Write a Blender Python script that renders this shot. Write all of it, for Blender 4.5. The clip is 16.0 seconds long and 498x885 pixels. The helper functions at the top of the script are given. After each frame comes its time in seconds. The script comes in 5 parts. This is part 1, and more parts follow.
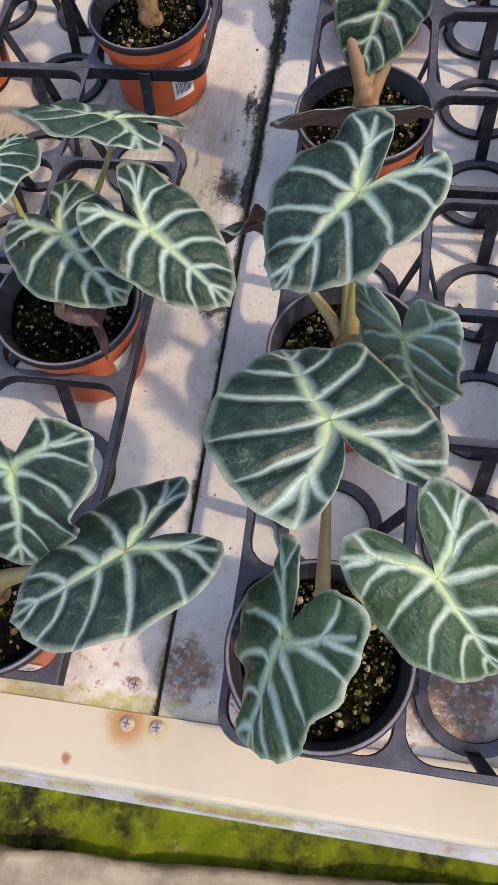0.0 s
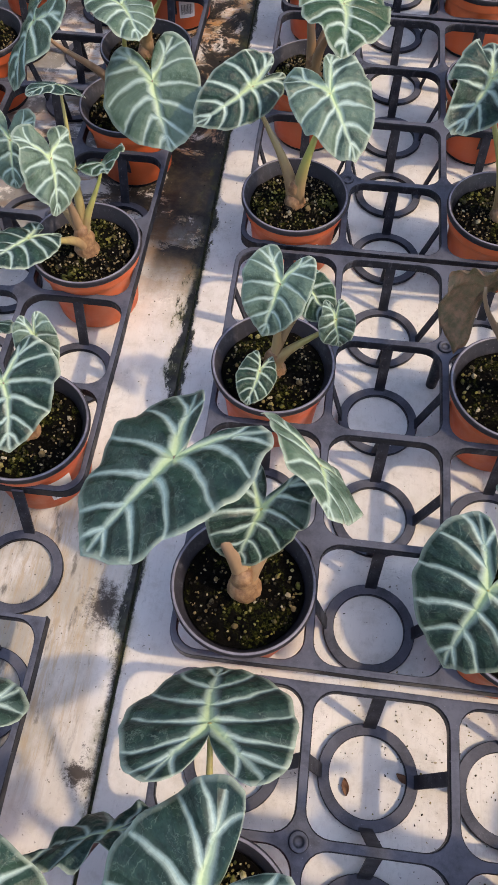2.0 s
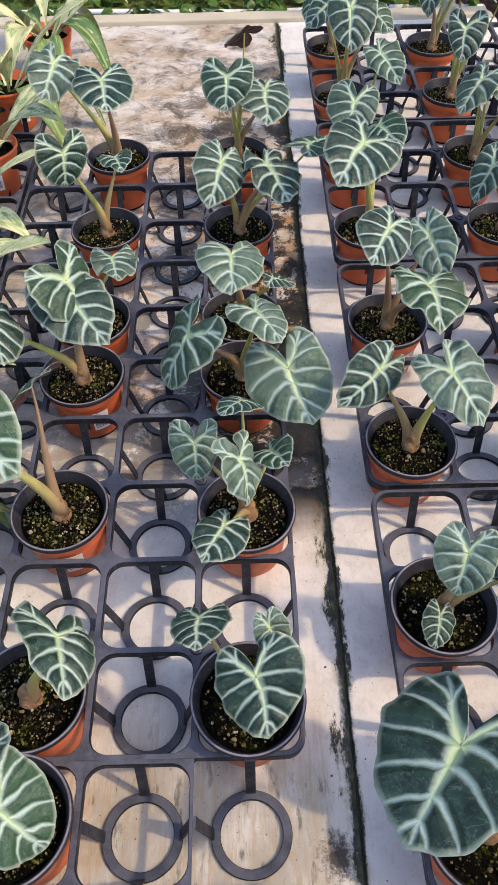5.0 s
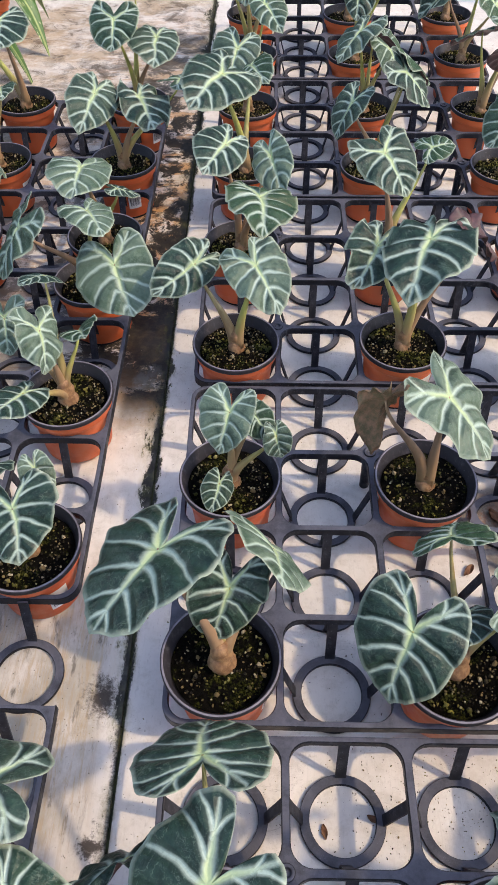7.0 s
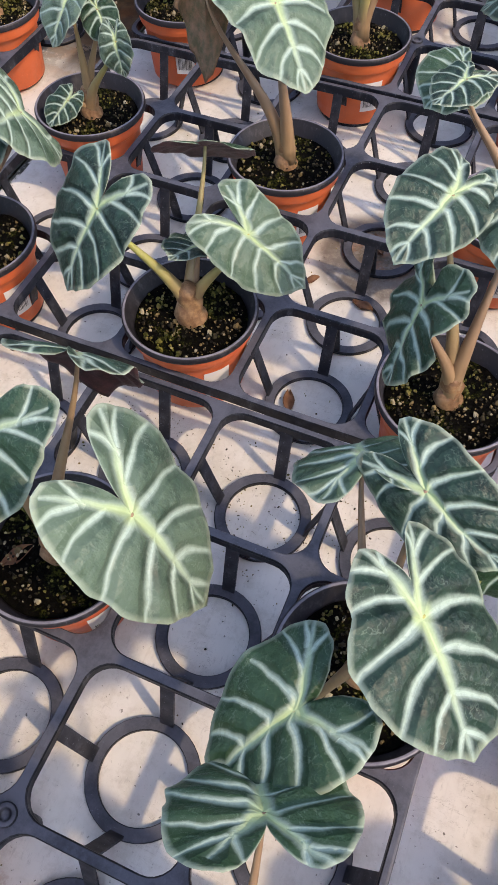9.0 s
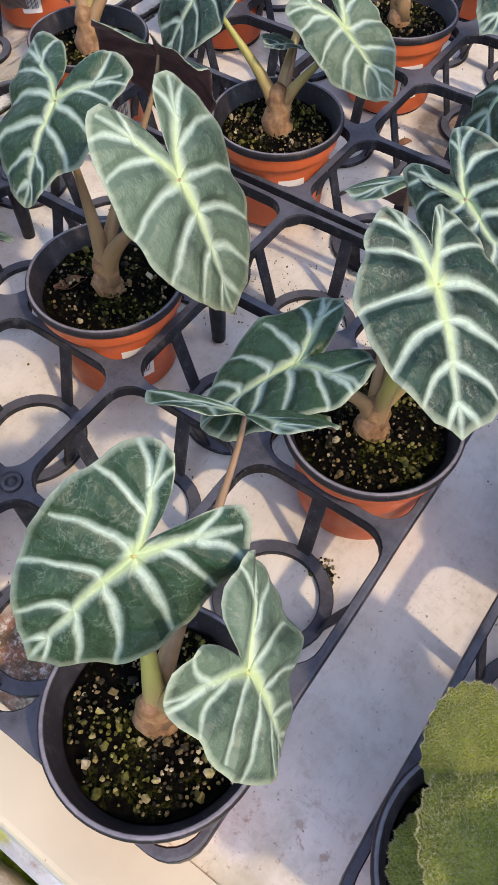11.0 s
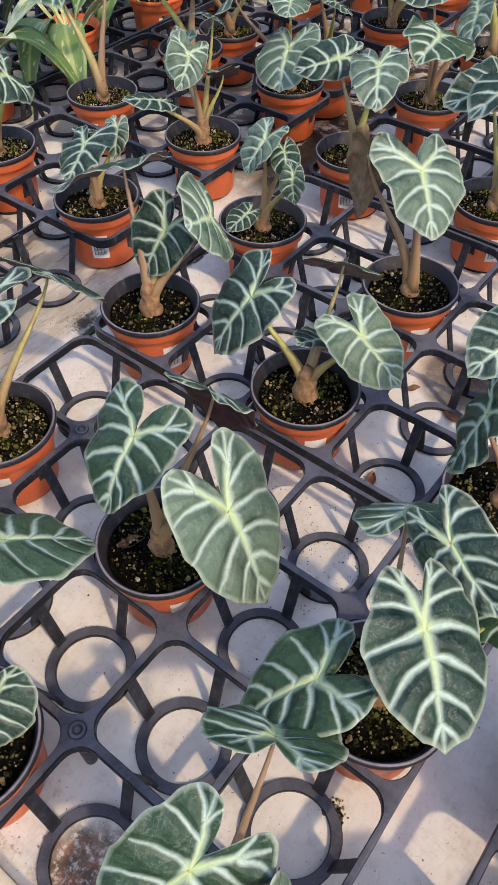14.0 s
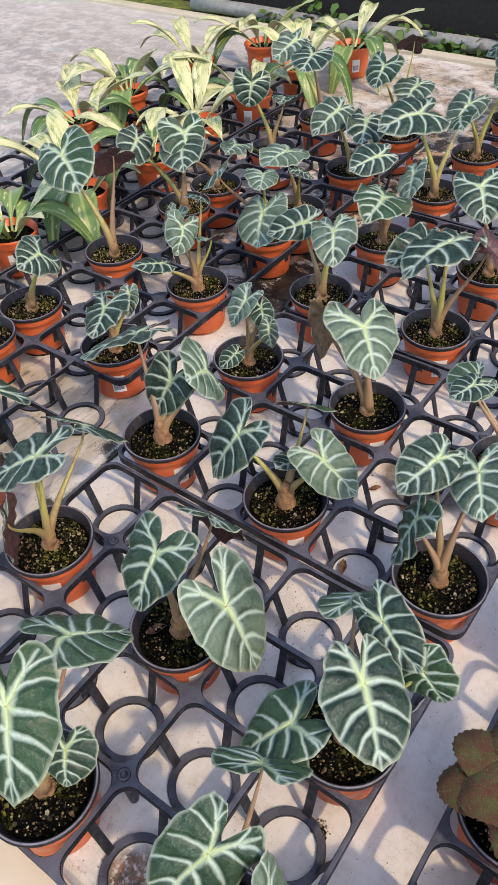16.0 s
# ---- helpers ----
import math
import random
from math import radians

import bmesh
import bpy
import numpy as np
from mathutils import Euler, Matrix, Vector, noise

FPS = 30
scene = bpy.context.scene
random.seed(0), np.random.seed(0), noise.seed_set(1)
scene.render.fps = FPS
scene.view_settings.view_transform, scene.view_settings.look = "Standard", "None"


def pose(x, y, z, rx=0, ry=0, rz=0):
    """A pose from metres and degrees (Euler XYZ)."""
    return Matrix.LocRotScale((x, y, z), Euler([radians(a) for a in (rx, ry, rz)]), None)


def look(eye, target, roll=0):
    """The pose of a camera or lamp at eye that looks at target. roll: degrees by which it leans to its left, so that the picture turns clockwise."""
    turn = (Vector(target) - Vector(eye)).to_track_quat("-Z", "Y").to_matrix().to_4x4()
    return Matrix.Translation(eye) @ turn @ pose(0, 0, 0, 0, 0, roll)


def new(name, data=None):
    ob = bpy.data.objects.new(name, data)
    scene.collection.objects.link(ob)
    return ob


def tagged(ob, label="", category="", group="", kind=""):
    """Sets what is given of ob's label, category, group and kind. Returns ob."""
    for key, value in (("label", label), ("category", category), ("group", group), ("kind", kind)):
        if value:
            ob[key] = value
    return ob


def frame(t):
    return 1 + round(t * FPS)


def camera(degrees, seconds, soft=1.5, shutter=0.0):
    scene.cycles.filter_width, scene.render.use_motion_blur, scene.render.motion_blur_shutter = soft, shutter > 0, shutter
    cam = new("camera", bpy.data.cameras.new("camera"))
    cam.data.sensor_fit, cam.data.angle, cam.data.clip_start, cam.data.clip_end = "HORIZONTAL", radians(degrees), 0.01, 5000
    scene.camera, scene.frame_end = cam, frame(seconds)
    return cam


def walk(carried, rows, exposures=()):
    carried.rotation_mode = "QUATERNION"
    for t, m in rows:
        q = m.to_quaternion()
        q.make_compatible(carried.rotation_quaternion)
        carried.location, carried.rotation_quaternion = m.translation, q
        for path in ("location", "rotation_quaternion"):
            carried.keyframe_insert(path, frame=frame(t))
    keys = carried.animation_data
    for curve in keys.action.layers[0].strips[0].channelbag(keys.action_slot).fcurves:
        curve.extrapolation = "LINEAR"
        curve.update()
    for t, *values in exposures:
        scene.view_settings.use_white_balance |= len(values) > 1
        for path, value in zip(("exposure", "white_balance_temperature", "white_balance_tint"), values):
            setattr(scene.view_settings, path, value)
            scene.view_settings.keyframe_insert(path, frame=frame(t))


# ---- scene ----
cam = camera(37.4, 16.0, soft=1.25)
PATH = [
    (0, (0.071, -0.48, 0.583), (-0.192, 0.298, -1.24), -11.4),
    (0.5, (0.073, -0.439, 0.608), (-0.172, 0.372, -1.203), -10.0),
    (1, (0.045, -0.39, 0.667), (-0.177, 0.501, -1.11), -6.6),
    (1.5, (0.082, -0.272, 0.687), (-0.114, 0.663, -1.07), -4.1),
    (2, (0.084, -0.143, 0.691), (-0.031, 0.835, -1.05), 0.4),
    (2.5, (0.077, -0.077, 0.715), (-0.027, 0.919, -1.016), -1.6),
    (3, (0.043, -0.056, 0.757), (-0.048, 0.967, -0.959), -3.4),
    (3.5, (-0.023, -0.044, 0.794), (-0.099, 1.029, -0.892), -3.2),
    (3.7, (-0.058, -0.03, 0.823), (-0.136, 1.025, -0.874), -3.8),
    (5.8, (-0.167, -0.142, 0.87), (-0.087, 1.183, -0.626), 0.7),
    (6, (-0.162, -0.154, 0.86), (-0.066, 1.165, -0.64), 1.1),
    (6.5, (-0.072, -0.188, 0.855), (0.039, 1.121, -0.653), 2.0),
    (7, (0.096, -0.251, 0.801), (0.059, 1.031, -0.734), -0.6),
    (7.5, (0.229, -0.306, 0.745), (0.071, 0.877, -0.859), -2.0),
    (8, (0.283, -0.31, 0.731), (0.134, 0.839, -0.899), -2.2),
    (8.5, (0.375, -0.319, 0.657), (0.217, 0.762, -1.018), 0.8),
    (9, (0.523, -0.335, 0.59), (0.083, 0.626, -1.109), -1.7),
    (9.5, (0.596, -0.415, 0.534), (0.086, 0.495, -1.173), -3.1),
    (9.7, (0.615, -0.452, 0.522), (0.108, 0.451, -1.189), -2.0),
    (11.8, (0.629, -0.467, 0.497), (-0.062, 0.437, -1.148), 0.0),
    (12, (0.629, -0.466, 0.503), (-0.065, 0.444, -1.137), -0.0),
    (12.5, (0.625, -0.463, 0.534), (-0.079, 0.465, -1.092), 0.4),
    (13, (0.611, -0.452, 0.593), (-0.126, 0.515, -0.995), 0.3),
    (13.5, (0.596, -0.443, 0.638), (-0.175, 0.563, -0.91), 0.3),
    (14, (0.593, -0.435, 0.676), (-0.202, 0.585, -0.85), -0.1),
    (14.5, (0.591, -0.44, 0.727), (-0.237, 0.603, -0.766), -0.5),
    (15, (0.6, -0.452, 0.802), (-0.266, 0.628, -0.641), -1.7),
    (15.5, (0.643, -0.483, 0.862), (-0.244, 0.617, -0.553), -3.3),
    (16, (0.685, -0.506, 0.888), (-0.209, 0.598, -0.52), -4.1),
]
walk(cam, [(t, look(eye, target, roll)) for t, eye, target, roll in PATH], exposures=[(0.0, 1.50, 7550, 18.0), (1.5, 1.64, 7550, 18.0), (3.5, 1.68, 7550, 18.0), (6.0, 1.60, 7550, 18.0), (8.0, 1.68, 7550, 18.0), (12.0, 1.62, 7550, 18.0), (16.0, 1.55, 7550, 18.0)])


# ---- world and sun ----
SUN_AZ, SUN_EL = -13.0, 49.0          # degrees: where the sun stands, from +x towards +y, and its height
world = bpy.data.worlds.new("greenhouse_sky")
scene.world = world
world.use_nodes = True
wn = world.node_tree
sky = wn.nodes.new("ShaderNodeTexSky")
sky.sky_type = "NISHITA"
sky.sun_disc = False
sky.sun_elevation = radians(SUN_EL)
sky.sun_rotation = radians(90 - SUN_AZ)
wn.links.new(sky.outputs["Color"], wn.nodes["Background"].inputs["Color"])
wn.nodes["Background"].inputs["Strength"].default_value = 0.15
sun_data = bpy.data.lights.new("sun", "SUN")
sun_data.energy, sun_data.angle, sun_data.color = 0.84, radians(2.2), (1.0, 0.85, 0.61)
sun = new("sun", sun_data)
ca, sa, ce, se = math.cos(radians(SUN_AZ)), math.sin(radians(SUN_AZ)), math.cos(radians(SUN_EL)), math.sin(radians(SUN_EL))
sun.matrix_world = look((4 * ca * ce, 4 * sa * ce, 4 * se), (0, 0, 0))


# ---- materials ----
SEAM, FRONT, BACK = -0.051, -0.462, 2.07      # joint between the boards, front and back edge of the bench top


class Mat:
    """A small builder of node materials."""

    def __init__(self, name, rough=0.5, metal=0.0, spec=0.5):
        self.m = bpy.data.materials.new(name)
        self.m.use_nodes = True
        self.t = self.m.node_tree
        self.b = self.t.nodes["Principled BSDF"]
        self.b.inputs["Roughness"].default_value = rough
        self.b.inputs["Metallic"].default_value = metal
        self.b.inputs["Specular IOR Level"].default_value = spec
        self.co = self.t.nodes.new("ShaderNodeTexCoord")

    def put(self, value, socket):
        if hasattr(value, "links"):
            self.t.links.new(value, socket)
        elif isinstance(value, (tuple, list)):
            socket.default_value = (*value, 1.0) if len(value) == 3 and len(socket.default_value) == 4 else value
        else:
            socket.default_value = value

    def noise(self, scale, detail=4.0, rough=0.6, space="Object", stretch=None, distort=0.0):
        n = self.t.nodes.new("ShaderNodeTexNoise")
        n.inputs["Scale"].default_value = scale
        n.inputs["Detail"].default_value = detail
        n.inputs["Roughness"].default_value = rough
        n.inputs["Distortion"].default_value = distort
        src = self.co.outputs[space]
        if stretch:
            mp = self.t.nodes.new("ShaderNodeMapping")
            mp.inputs["Scale"].default_value = stretch
            self.t.links.new(src, mp.inputs["Vector"])
            src = mp.outputs["Vector"]
        self.t.links.new(src, n.inputs["Vector"])
        return n.outputs["Fac"]

    def ramp(self, fac, lo, hi, a=0.0, b=1.0):
        r = self.t.nodes.new("ShaderNodeMapRange")
        r.interpolation_type = "SMOOTHSTEP"
        for k, v in zip(("From Min", "From Max", "To Min", "To Max"), (lo, hi, a, b)):
            r.inputs[k].default_value = v
        self.put(fac, r.inputs["Value"])
        return r.outputs["Result"]

    def mix(self, fac, a, b):
        n = self.t.nodes.new("ShaderNodeMix")
        n.data_type = "RGBA"
        self.put(fac, n.inputs[0])
        self.put(a, n.inputs[6])
        self.put(b, n.inputs[7])
        return n.outputs[2]

    def math(self, op, a, b=0.0):
        n = self.t.nodes.new("ShaderNodeMath")
        n.operation = op
        self.put(a, n.inputs[0])
        self.put(b, n.inputs[1])
        return n.outputs[0]

    def random(self):
        return self.t.nodes.new("ShaderNodeObjectInfo").outputs["Random"]

    def island(self):
        return self.t.nodes.new("ShaderNodeNewGeometry").outputs["Random Per Island"]

    def attr(self, name):
        n = self.t.nodes.new("ShaderNodeAttribute")
        n.attribute_name = name
        sp = self.t.nodes.new("ShaderNodeSeparateColor")
        self.t.links.new(n.outputs["Color"], sp.inputs["Color"])
        return sp.outputs[0], sp.outputs[1], sp.outputs[2]

    def axis(self, space="Object"):
        sp = self.t.nodes.new("ShaderNodeSeparateXYZ")
        self.t.links.new(self.co.outputs[space], sp.inputs[0])
        return sp.outputs[0], sp.outputs[1], sp.outputs[2]

    def color(self, c):
        self.put(c, self.b.inputs["Base Color"])
        return self

    def rough(self, v):
        self.put(v, self.b.inputs["Roughness"])
        return self

    def bump(self, height, strength=0.3, distance=0.002):
        n = self.t.nodes.new("ShaderNodeBump")
        n.inputs["Strength"].default_value = strength
        n.inputs["Distance"].default_value = distance
        self.put(height, n.inputs["Height"])
        self.t.links.new(n.outputs["Normal"], self.b.inputs["Normal"])
        return self


def make_bench():
    k = Mat("painted_bench_board", 0.55)
    x, y, z = k.axis()
    mul, add = (lambda a, b, op=op: k.math(op, a, b) for op in ("MULTIPLY", "ADD"))
    c = k.mix(k.ramp(k.noise(9, 5), 0.35, 0.7), (0.60, 0.585, 0.55), (0.71, 0.69, 0.64))
    grain = k.noise(60, 4, 0.7, stretch=(6, 0.35, 1))
    c = k.mix(k.ramp(grain, 0.54, 0.74, 0, 0.32), c, (0.50, 0.48, 0.44))
    # mould and rust stains beside the joint, further back
    zone = mul(mul(k.ramp(y, 0.38, 0.60), k.ramp(y, 2.4, 1.3)), mul(k.ramp(x, SEAM, SEAM - 0.002), k.ramp(x, -0.50, -0.12, 0.35, 1)))
    strip = mul(mul(k.ramp(y, 0.40, 0.52), k.ramp(y, 1.25, 0.95)), mul(k.ramp(x, SEAM, SEAM - 0.002), k.ramp(x, -0.135, -0.105)))
    c = k.mix(mul(strip, k.ramp(k.noise(14, 8, 0.75, stretch=(1.4, 0.8, 1)), 0.42, 0.56, 0, 0.85)), c, k.mix(k.ramp(k.noise(26, 6, 0.7, stretch=(2, 0.7, 1)), 0.44, 0.60), (0.36, 0.26, 0.12), (0.52, 0.22, 0.06)))
    mould = mul(zone, k.ramp(k.math("ADD", k.noise(15, 10, 0.8, distort=0.5), mul(mul(k.ramp(y, 0.42, 0.52), k.ramp(y, 0.80, 0.68)), 0.045)), 0.465, 0.525))
    dense = add(mul(mul(k.ramp(y, 0.415, 0.45), k.ramp(y, 0.53, 0.50)), 0.16), mul(mul(k.ramp(y, 0.565, 0.59), k.ramp(y, 0.69, 0.65)), 0.13))
    mould = k.math("MAXIMUM", mould, mul(strip, k.ramp(add(k.noise(20, 10, 0.82, distort=0.4), dense), 0.515, 0.56)))
    rust = mul(zone, k.ramp(k.noise(17, 6, 0.7, stretch=(0.6, 1.6, 1)), 0.47, 0.57, 0, 0.9))
    c = k.mix(rust, c, (0.42, 0.21, 0.065))
    # bare, streaky wood where paint has gone, under the turned trays
    bare = mul(mul(k.ramp(y, -0.16, -0.06), k.ramp(y, 0.24, 0.11, 0.05, 0.85)), k.ramp(x, -0.064, -0.092))
    c = k.mix(mul(bare, k.ramp(k.noise(13, 7, 0.7, stretch=(1.2, 0.6, 1)), 0.32, 0.60, 0.15, 0.88)), c, (0.25, 0.22, 0.155))
    streak = k.noise(46, 6, 0.75, stretch=(3.2, 0.30, 1), distort=0.4)
    c = k.mix(mul(bare, k.ramp(streak, 0.46, 0.62, 0, 0.75)), c, (0.38, 0.27, 0.14))
    c = k.mix(mul(bare, k.ramp(k.noise(30, 6, 0.7, stretch=(2, 0.5, 1)), 0.55, 0.66, 0, 0.9)), c, (0.045, 0.04, 0.03))
    # a dark wet patch with rust beside the third run
    d2 = add(mul(add(x, -0.41), add(x, -0.41)), mul(add(y, -0.275), add(y, -0.275)))
    c = k.mix(mul(k.ramp(d2, 0.0065, 0.0035), k.ramp(k.noise(26, 5), 0.30, 0.50, 0.45, 0.95)), c, (0.13, 0.11, 0.095))
    # brown wash and algae creeping out of the joint
    band = mul(k.ramp(x, SEAM - 0.075, SEAM - 0.01), k.ramp(x, SEAM + 0.012, SEAM))
    c = k.mix(mul(mul(band, k.ramp(y, -0.40, 0.20, 0.15, 1.0)), k.ramp(k.noise(16, 7, 0.72, stretch=(1.5, 0.5, 1)), 0.44, 0.66, 0.0, 0.42)), c, (0.42, 0.34, 0.19))
    dj = k.math("MAXIMUM", mul(add(x, -SEAM), 2.6), mul(add(x, -SEAM), -1.0))
    reach = mul(k.ramp(k.noise(10, 8, 0.78, stretch=(3, 1, 1)), 0.46, 0.66), 0.022)
    reach = add(mul(reach, k.ramp(y, -0.2, 0.3, 0.10, 1.0)), k.ramp(y, -0.20, 0.10, 0.0005, 0.0055))
    fringe = k.ramp(k.math("SUBTRACT", dj, add(reach, 0.003)), 0.009, -0.003)
    c = k.mix(mul(fringe, k.ramp(k.noise(24, 6, 0.75), 0.40, 0.60, 0.0, 0.75)), c, (0.15, 0.145, 0.03))
    alg = k.ramp(k.math("SUBTRACT", dj, add(reach, mul(k.math("SUBTRACT", k.noise(120, 5, 0.8), 0.5), 0.016))), 0.004, -0.002)
    # green and rust along the front edge
    fr = k.ramp(add(add(y, -FRONT), mul(k.math("SUBTRACT", k.noise(70, 5), 0.5), 0.016)), 0.017, 0.010)
    c = k.mix(mul(mul(fr, k.ramp(x, -0.02, -0.045, 0.3, 1)), k.ramp(k.noise(34, 6, 0.7), 0.34, 0.56, 0.25, 1.0)), c, (0.42, 0.37, 0.09))
    fr2 = k.ramp(add(y, -FRONT), 0.11, 0.01)
    c = k.mix(mul(fr2, k.ramp(k.noise(95, 5, 0.7), 0.55, 0.66, 0, 0.9)), c, (0.26, 0.10, 0.05))
    c = k.mix(mul(fr2, k.ramp(k.noise(14, 5, 0.7), 0.40, 0.66, 0, 0.6)), c, (0.24, 0.23, 0.16))
    # ochre-brown water stain at the back
    back = mul(mul(k.ramp(y, 1.15, 1.36), k.ramp(x, SEAM, SEAM - 0.03)), k.ramp(x, -0.75, -0.55))
    c = k.mix(mul(back, k.ramp(k.noise(7, 9, 0.78, stretch=(0.8, 1.3, 1)), 0.44, 0.58, 0.08, 0.8)), c, (0.38, 0.28, 0.17))
    c = k.mix(mul(back, k.ramp(k.noise(15, 9, 0.8, distort=0.6), 0.54, 0.60, 0, 0.85)), c, (0.12, 0.085, 0.055))
    # rusty, gritty cells
    for sx, sy, sr, a in ((0.164, -0.412, 0.050, 0.9), (-0.034, -0.425, 0.028, 0.9), (0.418, -0.425, 0.052, 1.0), (0.41, 0.290, 0.05, 0.8), (0.645, 0.16, 0.05, 0.6)):
        dx, dy = add(x, -sx), add(y, -sy)
        d = add(k.math("SQRT", add(mul(dx, dx), mul(dy, dy))), mul(k.math("SUBTRACT", k.noise(40, 6, 0.7), 0.5), 0.05))
        c = k.mix(mul(k.ramp(d, sr, sr * 0.55, 0, a), k.ramp(k.noise(140, 5, 0.75), 0.34, 0.52)), c, k.mix(k.ramp(k.noise(60, 4), 0.4, 0.6), (0.09, 0.062, 0.032), (0.24, 0.105, 0.05)))
    # broad washed-out dirt, dark soil specks and round water marks
    c = k.mix(k.ramp(k.noise(4.2, 7, 0.7), 0.50, 0.74, 0, 0.55), c, (0.38, 0.34, 0.27))
    far = mul(k.ramp(x, -0.52, -0.66), k.ramp(k.noise(7, 8, 0.75, stretch=(0.6, 1.6, 1)), 0.34, 0.60, 0.25, 0.85))
    c = k.mix(far, c, (0.37, 0.34, 0.30))
    c = k.mix(k.ramp(k.noise(48, 7, 0.8), 0.46, 0.66, 0, 0.38), c, (0.40, 0.37, 0.31))
    c = k.mix(k.ramp(k.noise(210, 5, 0.75, stretch=(1, 0.35, 1)), 0.56, 0.70, 0, 0.40), c, (0.30, 0.29, 0.27))
    scratch = k.math("ABSOLUTE", k.math("SUBTRACT", k.noise(38, 4, 0.6, stretch=(0.5, 2.2, 1), distort=1.5), 0.5))
    c = k.mix(mul(k.ramp(scratch, 0.006, 0.0015), k.ramp(k.noise(12, 2), 0.52, 0.62, 0, 0.45)), c, (0.22, 0.20, 0.17))
    spz = k.ramp(k.noise(6, 3, 0.6), 0.40, 0.58)
    c = k.mix(mul(k.ramp(k.noise(260, 2, 0.5), 0.69, 0.73, 0, 0.85), spz), c, (0.06, 0.05, 0.04))
    c = k.mix(mul(k.ramp(k.noise(90, 4, 0.7), 0.68, 0.74, 0, 0.7), k.ramp(k.noise(5, 3, 0.6), 0.50, 0.62)), c, (0.12, 0.075, 0.05))
    # black mould and algae over all else
    c = k.mix(mould, c, k.mix(k.ramp(k.noise(90, 5, 0.75), 0.40, 0.68), (0.006, 0.0055, 0.004), (0.034, 0.026, 0.014)))
    c = k.mix(mul(alg, k.ramp(k.noise(70, 4), 0.3, 0.6, 0.92, 1)), c, k.mix(k.ramp(k.noise(50, 3), 0.45, 0.75), (0.007, 0.008, 0.004), (0.045, 0.050, 0.010)))
    for sx, sy, sr in ((-0.077, 0.051, 0.023), (-0.066, -0.097, 0.015)):
        dx, dy = add(x, -sx), mul(add(y, -sy), 0.8)
        d = add(k.math("SQRT", add(mul(dx, dx), mul(dy, dy))), mul(k.math("SUBTRACT", k.noise(75, 9, 0.85), 0.5), 0.085))
        c = k.mix(k.ramp(d, sr, sr * 0.25, 0, 0.95), c, (0.026, 0.017, 0.010))
    k.color(c).rough(k.ramp(k.noise(30, 4), 0.3, 0.7, 0.42, 0.7))
    k.bump(add(grain, k.noise(140, 3)), 0.15, 0.001)
    return k.m


def make_rim():
    k = Mat("cream_painted_metal", 0.42)
    c = k.mix(k.ramp(k.noise(6, 5), 0.4, 0.7), (0.53, 0.475, 0.355), (0.46, 0.41, 0.305))
    c = k.mix(k.ramp(k.noise(28, 6, 0.7), 0.66, 0.74, 0, 0.7), c, (0.38, 0.36, 0.12))
    c = k.mix(k.ramp(k.noise(75, 3, 0.5), 0.74, 0.77), c, (0.30, 0.12, 0.05))
    x, y, z = k.axis()
    for sx, sy, r, col in ((-0.071, -0.470, 0.023, (0.40, 0.19, 0.04)), (-0.049, -0.470, 0.014, (0.45, 0.36, 0.14)), (-0.112, -0.500, 0.006, (0.30, 0.12, 0.05))):
        dx, dy = k.math("ADD", x, -sx), k.math("ADD", y, -sy)
        d = k.math("SQRT", k.math("ADD", k.math("MULTIPLY", dx, dx), k.math("MULTIPLY", dy, dy)))
        d = k.math("ADD", d, k.math("MULTIPLY", k.math("SUBTRACT", k.noise(120, 4), 0.5), 0.010))
        c = k.mix(k.ramp(d, r, r * 0.25, 0, 0.9), c, col)
    # shade of the turned-down face painted in, grey over the cream
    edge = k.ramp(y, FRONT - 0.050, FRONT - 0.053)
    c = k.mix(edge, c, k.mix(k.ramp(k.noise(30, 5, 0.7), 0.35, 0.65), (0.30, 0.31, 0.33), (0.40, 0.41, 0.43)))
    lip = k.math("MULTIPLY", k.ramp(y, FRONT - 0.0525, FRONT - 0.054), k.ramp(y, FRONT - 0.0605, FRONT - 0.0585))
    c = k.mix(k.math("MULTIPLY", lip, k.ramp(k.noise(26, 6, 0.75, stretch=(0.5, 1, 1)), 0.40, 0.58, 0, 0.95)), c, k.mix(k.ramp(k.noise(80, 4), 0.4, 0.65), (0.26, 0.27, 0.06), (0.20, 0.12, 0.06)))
    k.color(c).bump(k.noise(90, 3), 0.08, 0.001)
    return k.m


